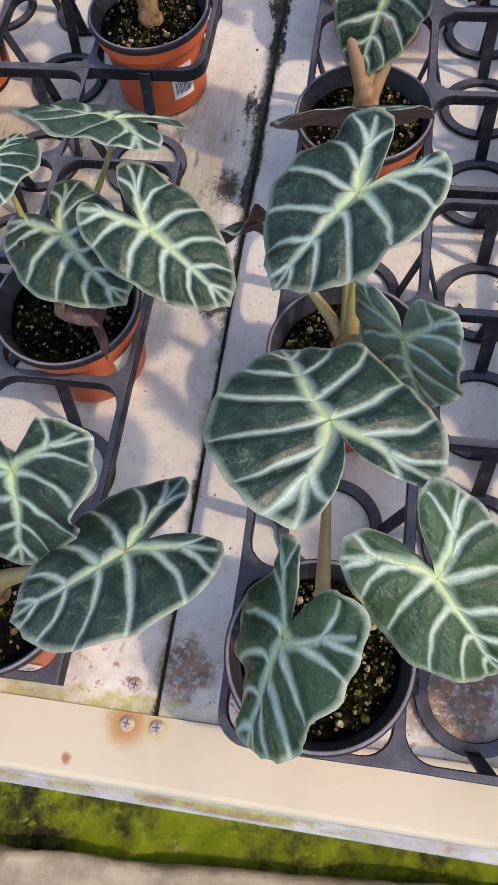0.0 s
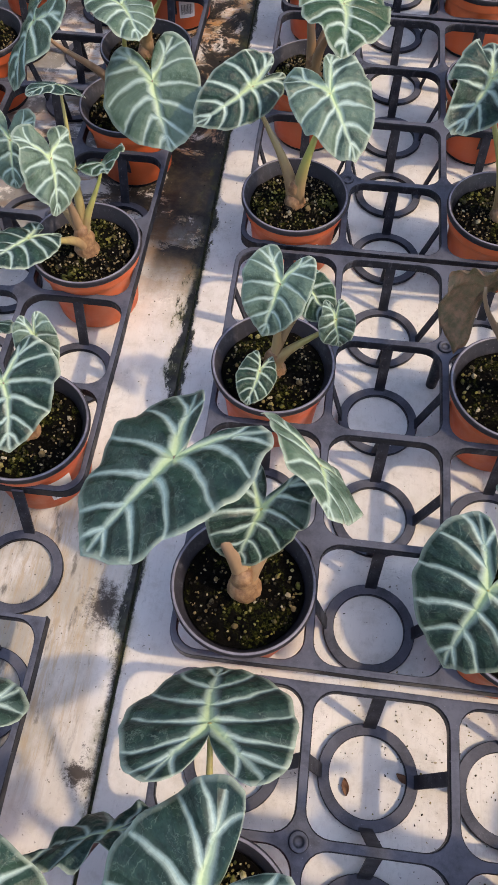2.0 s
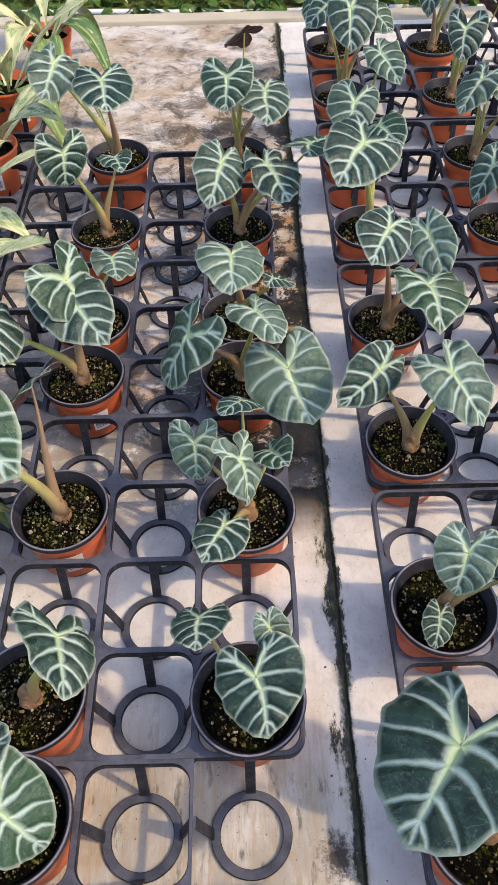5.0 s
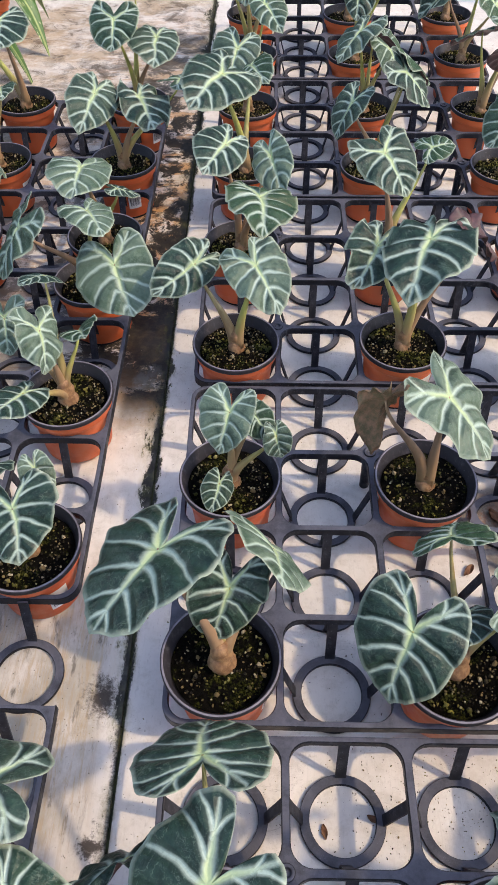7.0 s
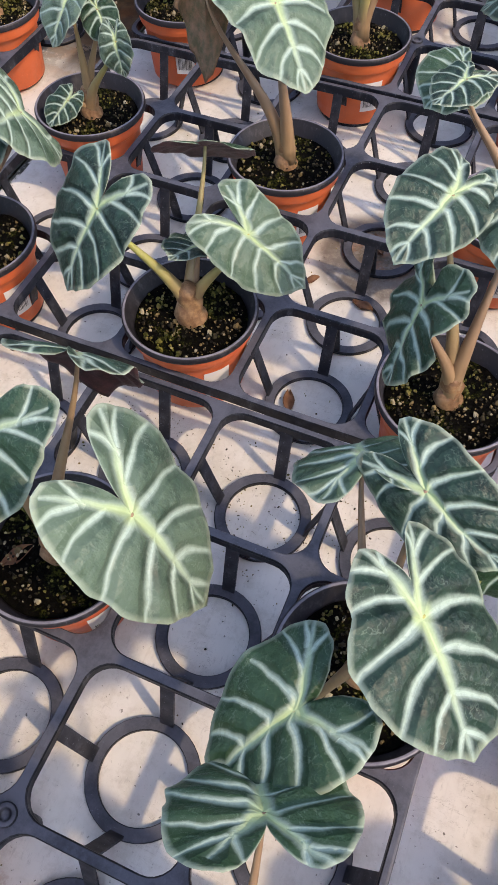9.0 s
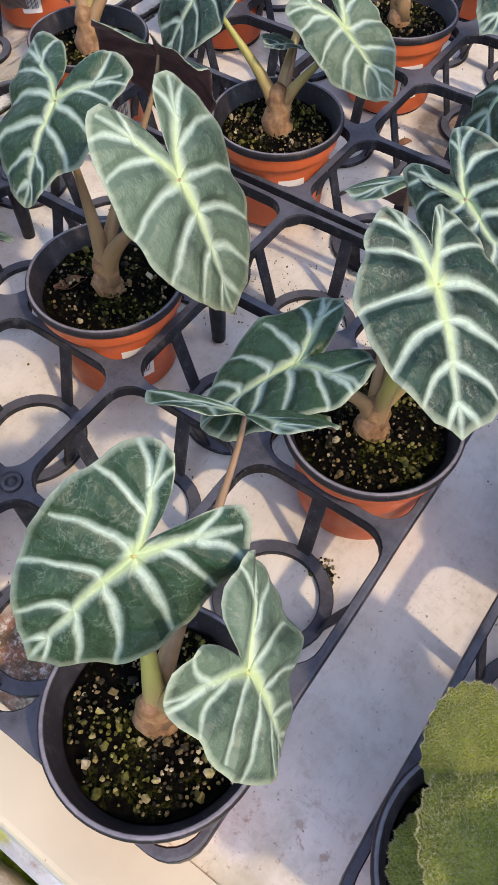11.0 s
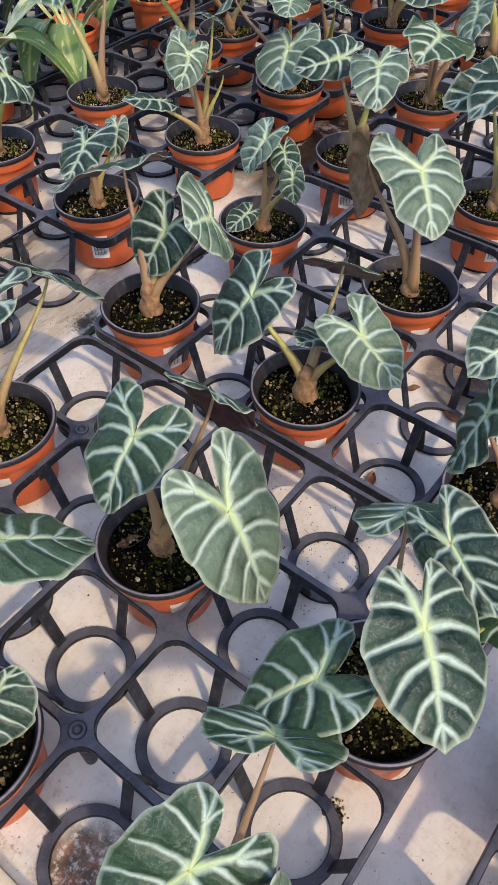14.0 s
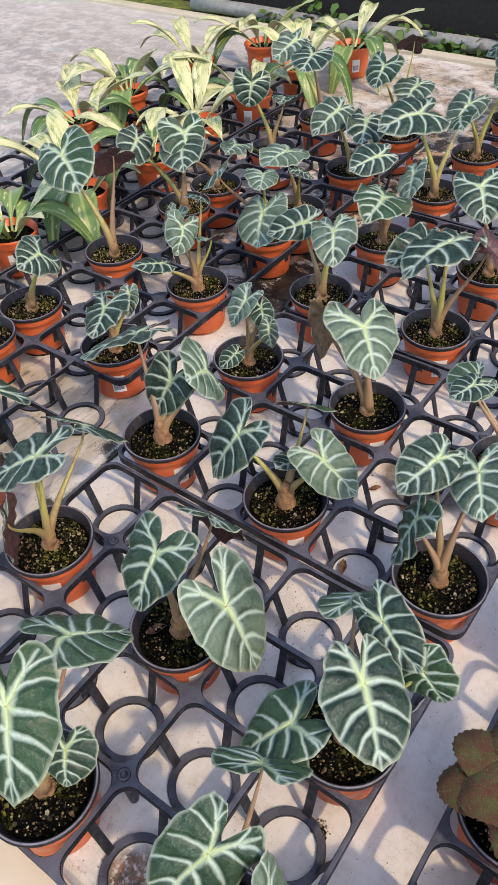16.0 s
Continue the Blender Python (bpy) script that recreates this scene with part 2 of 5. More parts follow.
def make_plastic(name, a, b, rough, scuff=(0.25, 0.25, 0.27), amount=0.5, lit_dust=0.0):
    k = Mat(name, rough, spec=0.24 if max(a) < 0.1 else 0.5)
    c = k.mix(k.random(), a, b)
    wear = k.ramp(k.noise(70, 6, 0.75, stretch=(1, 1, 0.4)), 0.52, 0.72, 0, amount)
    c = k.mix(wear, c, scuff)
    dust = k.ramp(k.noise(16, 5, 0.7), 0.5, 0.75, 0, amount * 0.6)
    c = k.mix(dust, c, scuff)
    specks = k.ramp(k.noise(330, 4, 0.75), 0.62, 0.72, 0, min(0.8, amount * 1.6))
    c = k.mix(k.math("MULTIPLY", specks, k.ramp(k.noise(11, 3), 0.40, 0.60)), c, tuple(min(1.0, v * 2.2) for v in scuff))
    if lit_dust:      # dust on faces that look up, with their sunlit paleness painted in
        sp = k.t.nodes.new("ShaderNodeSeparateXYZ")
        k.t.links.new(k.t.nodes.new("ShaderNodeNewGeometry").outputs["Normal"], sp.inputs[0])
        c = k.mix(k.math("MULTIPLY", k.ramp(sp.outputs[2], 0.75, 0.98), k.ramp(k.noise(24, 6, 0.75), 0.30, 0.62, lit_dust * 0.35, lit_dust)), c, scuff)
    k.color(c).rough(k.ramp(k.noise(40, 4), 0.3, 0.7, rough - 0.1, rough + 0.2))
    k.bump(k.noise(220, 3), 0.12, 0.0006)
    return k.m


def make_soil():
    k = Mat("dark_potting_soil", 0.95, spec=0.05)
    c = k.mix(k.ramp(k.noise(120, 6, 0.7), 0.35, 0.7), (0.0022, 0.0021, 0.0018), (0.008, 0.007, 0.0055))
    moss = k.ramp(k.noise(38, 7, 0.75), 0.49, 0.60, 0, 0.9)
    c = k.mix(moss, c, k.mix(k.ramp(k.noise(340, 4, 0.7), 0.42, 0.66), (0.0022, 0.0036, 0.0014), (0.070, 0.075, 0.014)))
    k.color(c).bump(k.noise(260, 6, 0.8), 1.0, 0.007)
    return k.m


def make_grit():
    k = Mat("pumice_grit", 0.9, spec=0.25)
    i = k.island()
    c = k.mix(k.ramp(i, 0.35, 0.92), (0.006, 0.005, 0.004), (0.23, 0.165, 0.075))
    c = k.mix(k.ramp(i, 0.80, 1.0), c, (0.40, 0.35, 0.24))
    c = k.mix(k.ramp(k.noise(26, 4, 0.6), 0.50, 0.60, 0, 0.75), c, k.mix(i, (0.030, 0.042, 0.008), (0.20, 0.19, 0.025)))
    c = k.mix(k.ramp(k.noise(180, 4, 0.7), 0.45, 0.7, 0, 0.7), c, (0.07, 0.06, 0.03))
    k.color(c).bump(k.noise(500, 4), 0.5, 0.001)
    return k.m


LOBE = {"": (0.40, -0.60), "wide": (0.63, -0.455), "slim": (0.22, -0.56)}      # ends of the basal lobes' ribs


def veins(wide):
    """Ribs of one half of a blade, joint at 0, 0 and tip at 0, 1: foot x, y, end x, y, bow, half width at foot and end."""
    ex, ey = LOBE[wide]
    out = [(0, 0, 0, 1.0, 0.0, 0.084, 0.020), (0, 0, ex, ey, 0.03, 0.074, 0.020)]
    for y, tx, ty, bow in ((0.02, 0.63, 0.19, 0.09), (0.25, 0.53, 0.60, 0.12), (0.52, 0.32, 0.84, 0.09), (0.77, 0.12, 0.97, 0.03)):
        out.append((0, y, tx, ty, bow, 0.050 - 0.018 * y, 0.020))
    for f, tx, ty, bow in {"": ((0.30, 0.64, -0.22, 0.05), (0.62, 0.60, -0.50, 0.03), (0.52, 0.19, -0.62, -0.03)), "wide": ((0.34, 0.72, -0.16, 0.05), (0.66, 0.78, -0.38, 0.03), (0.55, 0.40, -0.60, -0.03)), "slim": ((0.30, 0.52, -0.22, 0.05), (0.62, 0.44, -0.48, 0.03), (0.60, 0.10, -0.55, -0.02))}[wide]:
        out.append((ex * f, ey * f, tx, ty, bow * 1.5, 0.036, 0.018))
    return out


def make_leaf(name, dark, mid, vein, key, wide, sheen=0.30):
    """A blade: its UV map gives places on it, with the joint at 0, 0 and the tip at 0, 1."""
    k = Mat(name, sheen, spec=0.28)
    uv = k.t.nodes.new("ShaderNodeSeparateXYZ")
    k.t.links.new(k.co.outputs["UV"], uv.inputs[0])
    add, sub, mul, div, mx = (lambda a, b, op=op: k.math(op, a, b) for op in ("ADD", "SUBTRACT", "MULTIPLY", "DIVIDE", "MAXIMUM"))
    rnd = k.random()

    def wob(scale, detail=3, shift=0.0, rough=0.6, distort=0.0):
        n = k.t.nodes.new("ShaderNodeTexNoise")
        n.noise_dimensions = "4D"
        for key_, v in zip(("Scale", "Detail", "Roughness", "Distortion"), (scale, detail, rough, distort)):
            n.inputs[key_].default_value = v
        k.t.links.new(k.co.outputs["UV"], n.inputs["Vector"])
        k.put(add(mul(rnd, 30.0), shift), n.inputs["W"])
        return n.outputs["Fac"]

    x = add(uv.outputs[0], mul(sub(wob(1.9, 2), 0.5), 0.17))
    u = k.math("ABSOLUTE", x)
    half = k.math("SIGN", uv.outputs[0])
    y = add(uv.outputs[1], mul(sub(wob(2.0, 2, 9.0), 0.5), 0.17))
    y = add(y, mul(mul(half, k.ramp(u, 0.0, 0.10)), mul(sub(rnd, 0.4), 0.11)))
    feather = mul(sub(wob(24, 4, 3.0, 0.7), 0.5), 0.9)
    v, near, core = None, None, None
    for n, (ax, ay, ex, ey, bow, w0, w1) in enumerate(veins(wide)):
        le = math.hypot(ex - ax, ey - ay)
        dx, dy = (ex - ax) / le, (ey - ay) / le
        px, py = sub(u, ax), sub(y, ay)
        t = mul(add(mul(px, dx), mul(py, dy)), 1 / le)
        p = sub(mul(py, dx), mul(px, dy))
        if bow:
            p = add(p, mul(mul(t, sub(1.0, t)), bow * 2.2))
        p = k.math("ABSOLUTE", p)
        past = mul(mx(mx(mul(t, -1.0), sub(t, 1.0)), 0.0), le)
        d = add(p, mul(past, 2.0))
        w = mx(add(w0, mul(t, w1 - w0)), w1)
        q = div(d, w)
        one = mul(mx(k.ramp(add(q, mul(feather, 0.7)), 1.35, 0.45, 0, 0.72), k.ramp(add(q, mul(feather, 0.25)), 0.70, 0.35)), k.ramp(t, 0.1, 1.1, 1.0, 0.62))
        v = one if v is None else mx(v, one)
        near = d if near is None else k.math("MINIMUM", near, d)
        if n < 2:
            c1 = mul(k.ramp(q, 0.85, 0.15), k.ramp(t, 0.95, 0.05))
            core = c1 if core is None else mx(core, c1)
    rr = k.math("SQRT", add(mul(x, x), mul(y, y)))
    core = mx(core, k.ramp(rr, 0.12, 0.03))
    r, g, b = k.attr("pattern")
    blade = k.mix(k.ramp(wob(6, 5, 5.0, 0.65), 0.3, 0.7), dark, mid)
    blade = k.mix(k.ramp(rnd, 0.45, 0.95, 0, 0.5), blade, (0.030, 0.080, 0.028))
    tone = k.t.nodes.new("ShaderNodeSeparateColor")      # how silvery this leaf is
    k.t.links.new(k.t.nodes.new("ShaderNodeObjectInfo").outputs["Color"], tone.inputs[0])
    pale = k.ramp(tone.outputs[0], 0.0, 1.0)
    blade = k.mix(mul(pale, k.ramp(wob(2.6, 4, 55.0, 0.6), 0.34, 0.56, 0.25, 0.95)), blade, (0.088, 0.136, 0.096))
    # pale grey haze along the veins, fine worm-like traces and scurf between them
    haze = mul(k.ramp(near, 0.075, 0.01), k.ramp(wob(9, 4, 7.0), 0.32, 0.66, 0.0, 0.26))
    blade = k.mix(haze, blade, (0.12, 0.175, 0.15))
    for scale, shift, fade in ((7.0, 12.0, 0.20), (13.0, 15.0, 0.12)):
        trace = k.math("ABSOLUTE", sub(wob(scale, 4, shift, 0.6, 0.6), 0.5))
        blade = k.mix(mul(k.ramp(trace, 0.020, 0.002), k.ramp(wob(5, 2, shift + 2), 0.42, 0.60, 0, fade)), blade, (0.26, 0.34, 0.27))
    blade = k.mix(k.ramp(wob(60, 3, 21.0, 0.7), 0.60, 0.74, 0, 0.16), blade, (0.13, 0.18, 0.14))
    c = k.mix(mul(v, k.ramp(wob(26, 4, 25.0, 0.7), 0.25, 0.6, 0.70, 1.0)), blade, vein)
    c = k.mix(mul(core, 0.8), c, key)
    c = k.mix(mul(b, 0.7), c, (0.36, 0.43, 0.33))
    c = k.mix(k.ramp(wob(80, 2, 31.0, 0.5), 0.70, 0.76, 0, 0.35), c, (0.40, 0.44, 0.40))
    c = k.mix(k.ramp(wob(7, 4, 35.0, 0.7), 0.74, 0.79, 0, 0.8), c, (0.20, 0.14, 0.06))
    k.color(c).rough(k.ramp(wob(14, 4, 41.0), 0.3, 0.7, sheen + 0.06, sheen + 0.28))
    puff = add(mul(k.ramp(near, 0.0, 0.085), 1.0), add(mul(wob(7, 3, 45.0, 0.55), 0.55), mul(wob(34, 3, 47.0, 0.6), 0.06)))
    k.bump(puff, 0.34, 0.022)
    return k.m


def make_simple(name, a, b, scale, rough=0.6, bump=0.2):
    k = Mat(name, rough)
    k.color(k.mix(k.ramp(k.noise(scale, 5, 0.65), 0.35, 0.68), a, b))
    k.bump(k.noise(scale * 4, 4, 0.7), bump, 0.002)
    return k.m


def make_petiole():
    k = Mat("petiole_green_to_brown", 0.42)
    x, y, z = k.axis()
    rnd = k.random()
    top = k.mix(k.ramp(rnd, 0.2, 0.75), (0.36, 0.38, 0.10), (0.26, 0.165, 0.10))
    c = k.mix(k.ramp(z, 0.095, 0.165), (0.30, 0.19, 0.10), top)
    streak = k.ramp(k.noise(90, 5, 0.7, stretch=(1, 1, 0.12)), 0.4, 0.7, 0, 0.55)
    c = k.mix(streak, c, (0.17, 0.11, 0.07))
    k.color(c).bump(k.noise(200, 3, stretch=(1, 1, 0.2)), 0.15, 0.0006)
    return k.m


M_BENCH = make_bench()
M_RIM = make_rim()
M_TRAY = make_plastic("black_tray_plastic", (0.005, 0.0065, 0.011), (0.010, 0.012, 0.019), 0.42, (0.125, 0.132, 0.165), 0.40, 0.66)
M_POT = make_plastic("terracotta_plastic", (0.58, 0.105, 0.030), (0.66, 0.135, 0.040), 0.42, (0.40, 0.11, 0.05), 0.35)
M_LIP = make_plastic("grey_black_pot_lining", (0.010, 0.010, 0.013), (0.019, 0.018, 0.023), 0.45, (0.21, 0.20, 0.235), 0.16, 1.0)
M_SOIL = make_soil()
M_GRIT = make_grit()
M_LEAF, M_LEAF_WIDE, M_LEAF_SLIM = (make_leaf("silver_veined_leaf", (0.004, 0.014, 0.011), (0.018, 0.048, 0.033), (0.34, 0.44, 0.37), (0.36, 0.46, 0.215), w) for w in ("", "wide", "slim"))
M_UNDER = make_simple("purple_brown_leaf_underside", (0.036, 0.017, 0.018), (0.085, 0.034, 0.036), 7, 0.5)
M_PETIOLE = make_petiole()
M_CORM = make_simple("brown_papery_stem_base", (0.17, 0.085, 0.042), (0.34, 0.20, 0.10), 120, 0.55, 0.5)
M_LABEL = make_simple("white_paper_label", (0.72, 0.72, 0.72), (0.80, 0.80, 0.79), 30, 0.6, 0.05)
M_INK = make_simple("dark_print", (0.08, 0.08, 0.09), (0.12, 0.12, 0.13), 60, 0.6, 0.0)
M_GROUND = make_simple("mossy_soil_ground", (0.045, 0.065, 0.012), (0.16, 0.20, 0.030), 14, 0.95, 0.9)
M_ALGAE = make_simple("dark_algae_in_joint", (0.015, 0.018, 0.008), (0.05, 0.055, 0.02), 60, 0.9, 0.8)
M_STEEL = make_simple("zinc_screw", (0.45, 0.42, 0.38), (0.30, 0.20, 0.14), 200, 0.4, 0.2)
M_DARK = make_simple("black_backdrop", (0.008, 0.008, 0.008), (0.016, 0.016, 0.015), 40, 0.9, 0.2)
M_STONE = make_simple("weathered_concrete_kerb", (0.24, 0.20, 0.15), (0.40, 0.34, 0.26), 22, 0.9, 0.7)
M_PIPE = make_simple("grey_irrigation_pipe", (0.20, 0.21, 0.20), (0.30, 0.30, 0.28), 30, 0.6, 0.2)


# ---- building helpers ----
def mesh_of(bm, name, mats, smooth=True):
    me = bpy.data.meshes.new(name)
    bm.to_mesh(me)
    bm.free()
    for m in (mats if isinstance(mats, (list, tuple)) else (mats,)):
        me.materials.append(m)
    if smooth:
        me.polygons.foreach_set("use_smooth", [True] * len(me.polygons))
    return me


def part(name, bm, material, parent, label="", smooth=False):
    """Links a bmesh (or a ready mesh) as one object under a thing."""
    me = bm if isinstance(bm, bpy.types.Mesh) else mesh_of(bm, name, material, smooth)
    ob = new(name, me)
    ob.parent = parent
    return tagged(ob, label)


def thing(name, m, label, category, group="", kind=""):
    ob = new(name)
    ob.empty_display_size = 0.02
    ob.matrix_world = m
    return tagged(ob, label, category, group, kind)


def box(bm, x0, x1, y0, y1, z0, z1, bevel=0.0):
    r = bmesh.ops.create_cube(bm, size=1.0, matrix=Matrix.Translation(((x0 + x1) / 2, (y0 + y1) / 2, (z0 + z1) / 2)) @ Matrix.Diagonal((x1 - x0, y1 - y0, z1 - z0, 1)))
    if bevel:
        edges = {e for v in r["verts"] for e in v.link_edges}
        bmesh.ops.bevel(bm, geom=list(edges), offset=bevel, segments=2, affect="EDGES", profile=0.6)
    return bm


def revolve(bm, profile, n=48, close=False):
    """A ring surface from (radius, height) pairs."""
    rings = []
    for r, z in profile:
        if r < 1e-6:
            rings.append([bm.verts.new((0, 0, z))] * n)
        else:
            rings.append([bm.verts.new((r * math.cos(2 * math.pi * i / n), r * math.sin(2 * math.pi * i / n), z)) for i in range(n)])
    pairs = list(zip(rings, rings[1:])) + ([(rings[-1], rings[0])] if close else [])
    for a, b in pairs:
        for i in range(n):
            j = (i + 1) % n
            f = []
            for v in (a[i], a[j], b[j], b[i]):
                if v not in f:
                    f.append(v)
            if len(f) > 2:
                bm.faces.new(f)
    return bm


def tube(bm, points, radii, n=10):
    """A tapered tube along points."""
    rings = []
    prev = None
    for i, p in enumerate(points):
        a, b = points[max(0, i - 1)], points[min(len(points) - 1, i + 1)]
        d = (b - a).normalized()
        side = d.cross(Vector((0.31, 0.95, 0.05))).normalized() if prev is None else (prev - d * prev.dot(d)).normalized()
        prev = side
        up = d.cross(side)
        rings.append([bm.verts.new(p + radii[i] * (math.cos(2 * math.pi * k / n) * side + math.sin(2 * math.pi * k / n) * up)) for k in range(n)])
    for a, b in zip(rings, rings[1:]):
        for k in range(n):
            bm.faces.new((a[k], a[(k + 1) % n], b[(k + 1) % n], b[k]))
    bm.faces.new(rings[0][::-1])
    bm.faces.new(rings[-1])
    return bm


def bezier(a, b, c, d, n):
    return [(1 - t) ** 3 * a + 3 * (1 - t) ** 2 * t * b + 3 * (1 - t) * t * t * c + t ** 3 * d for t in (i / n for i in range(n + 1))]


# ---- setting ----


def setting():
    bm = bmesh.new()
    bmesh.ops.create_grid(bm, x_segments=60, y_segments=60, size=40, matrix=Matrix.Translation((0, 0, -0.62)))
    for v in bm.verts:
        v.co.z += 0.02 * noise.noise(v.co * 3)
    tagged(new("ground", mesh_of(bm, "ground", M_GROUND)), "mossy dark soil ground under the bench", "ground", kind="structure")
    for name, x0, x1 in (("bench_board_left", -2.6, SEAM - 0.0015), ("bench_board_right", SEAM + 0.0015, 2.6)):
        bm = bmesh.new()
        box(bm, x0, x1, FRONT, BACK, -0.018, 0.0, 0.0012)
        tagged(new(name, mesh_of(bm, name, M_BENCH, False)), "weathered white painted bench board with stains", "bench top", kind="structure")
    bm = bmesh.new()
    box(bm, SEAM - 0.0015, SEAM + 0.0015, FRONT, BACK, -0.016, -0.003)
    tagged(new("seam_filling", mesh_of(bm, "seam_filling", M_ALGAE, False)), "dark green algae in the joint between boards", "algae", kind="structure")
    for name, y0, y1 in (("bench_rim_front", FRONT - 0.058, FRONT), ("bench_rim_back", BACK, BACK + 0.05)):
        bm = bmesh.new()
        if "front" in name:      # folded sheet: flat top, rounded drop, small lip
            prof = ((FRONT, 0.002), (FRONT - 0.0465, 0.002), (FRONT - 0.0495, 0.0012), (FRONT - 0.0515, -0.002), (FRONT - 0.053, -0.008), (FRONT - 0.055, -0.0095), (FRONT - 0.060, -0.0100), (FRONT - 0.0615, -0.012), (FRONT - 0.0615, -0.030), (FRONT - 0.056, -0.034), (FRONT, -0.034))
            ends = [[bm.verts.new((x, y, z)) for y, z in prof] for x in (-2.6, 2.6)]
            for a in range(len(prof)):
                b = (a + 1) % len(prof)
                bm.faces.new((ends[0][a], ends[0][b], ends[1][b], ends[1][a]))
            for e in ends:
                bm.faces.new(e)
        else:
            box(bm, -2.6, 2.6, y0, y1, -0.06, 0.012, 0.004)
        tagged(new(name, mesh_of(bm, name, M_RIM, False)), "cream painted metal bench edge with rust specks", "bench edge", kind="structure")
    # steel legs and rails that carry the boards
    t = thing("bench_frame", pose(0, 0, -0.62), "grey steel frame carrying the bench boards", "bench frame", kind="structure")
    for x in (-2.5, -1.25, 0.0, 1.25, 2.5):
        for y in (FRONT + 0.05, BACK - 0.05):
            bm = bmesh.new()
            box(bm, x - 0.02, x + 0.02, y - 0.02, y + 0.02, -0.01, 0.562, 0.003)
            part("leg", bm, M_PIPE, t)
        bm = bmesh.new()
        box(bm, x - 0.02, x + 0.02, FRONT + 0.01, BACK - 0.01, 0.562, 0.602, 0.003)
        part("rail", bm, M_PIPE, t)
    # added black sheet, stands in for the dark area beyond the weeds
    bm = bmesh.new()
    box(bm, -6, 6, 4.2, 4.3, -0.62, 2.5)
    tagged(new("backdrop", mesh_of(bm, "backdrop", M_DARK, False)), "plain black backdrop added behind the weeds", "backdrop", kind="structure")


setting()

# ---- trays ----
PX, PY, DECK = 0.1165, 0.115, 0.070      # cell pitch along the long and the short side, height of the deck
NX, NY = 5, 4


def cell_hole(half_x, half_y, radius, n=6):
    pts = []
    for cx, cy, a0 in ((1, 1, 0), (-1, 1, 90), (-1, -1, 180), (1, -1, 270)):
        for i in range(n + 1):
            a = radians(a0 + 90 * i / n)
            pts.append((cx * (half_x - radius) + radius * math.cos(a), cy * (half_y - radius) + radius * math.sin(a)))
    return pts


def square_ring(half_x, half_y, n=6):
    """Points on a square, one for each point of cell_hole."""
    out = []
    for x, y in cell_hole(1, 1, 1, n):
        m = max(abs(x), abs(y))
        out.append((x / m * half_x, y / m * half_y))
    return out


def deck_mesh(missing=()):
    bm = bmesh.new()
    for i in range(NX):
        for j in range(NY):
            if (i, j) in missing:
                continue
            cx, cy = (i + 0.5) * PX, (j + 0.5) * PY
            hole = cell_hole(PX / 2 - 0.0032, PY / 2 - 0.0032, 0.020)
            outer = square_ring(PX / 2, PY / 2)
            bend = cell_hole(PX / 2, PY / 2, 0.021)
            for q, (ci, cj) in enumerate(((NX - 1, NY - 1), (0, NY - 1), (0, 0), (NX - 1, 0))):
                if (i, j) == (ci, cj) and not missing:
                    outer[q * 7:q * 7 + 7] = bend[q * 7:q * 7 + 7]
            top_o = [bm.verts.new((cx + x, cy + y, 0)) for x, y in outer]
            top_i = [bm.verts.new((cx + x, cy + y, 0)) for x, y in hole]
            mid_i = [bm.verts.new((cx + x * 0.985, cy + y * 0.985, -0.0015)) for x, y in hole]
            low_i = [bm.verts.new((cx + x * 0.985, cy + y * 0.985, -0.010)) for x, y in hole]
            low_o = [bm.verts.new((cx + x * 1.02, cy + y * 1.02, -0.010)) for x, y in hole]
            und_o = [bm.verts.new((cx + x * 1.02, cy + y * 1.02, -0.0022)) for x, y in hole]
            und_q = [bm.verts.new((cx + x, cy + y, -0.0022)) for x, y in outer]
            n = len(hole)
            for k in range(n):
                l = (k + 1) % n
                for a, b in ((top_o, top_i), (top_i, mid_i), (mid_i, low_i), (low_i, low_o), (low_o, und_o), (und_o, und_q)):
                    bm.faces.new((a[k], a[l], b[l], b[k]))
                px = cx + (outer[k][0] + outer[l][0]) / 2
                py = cy + (outer[k][1] + outer[l][1]) / 2
                edge = min(px, NX * PX - px, py, NY * PY - py) < 1e-4 or max(abs(px - NX * PX / 2) - NX * PX / 2, abs(py - NY * PY / 2) - NY * PY / 2) > -0.021 and (i, j) in ((0, 0), (0, NY - 1), (NX - 1, 0), (NX - 1, NY - 1)) and outer[k] in bend and outer[l] in bend
                if edge:         # turned-down skirt, 2 mm proud
                    ring = []
                    for m in (k, l):
                        ox, oy = outer[m]
                        n0 = Vector((ox, oy)).normalized() * 0.0022
                        ring.append([bm.verts.new((cx + ox + n0.x * g, cy + oy + n0.y * g, z)) for g, z in ((0, 0.0), (0.8, -0.0004), (1, -0.0015), (1, -0.013), (0, -0.013), (0, -0.0022))])
                    for m in range(5):
                        bm.faces.new((ring[1][m], ring[0][m], ring[0][m + 1], ring[1][m + 1]))
                elif missing:
                    bm.faces.new((top_o[l], top_o[k], und_q[k], und_q[l]))
    bmesh.ops.remove_doubles(bm, verts=bm.verts, dist=1e-5)
    me = mesh_of(bm, "deck", M_TRAY, False)
    return me


def ring_mesh():
    bm = bmesh.new()
    revolve(bm, [(0.0330, 0.0005), (0.0425, 0.0005), (0.0430, 0.0012), (0.0430, 0.0040), (0.0424, 0.0048), (0.0336, 0.0048), (0.0330, 0.0040)], 40, close=True)
    return mesh_of(bm, "ring", M_TRAY, False)


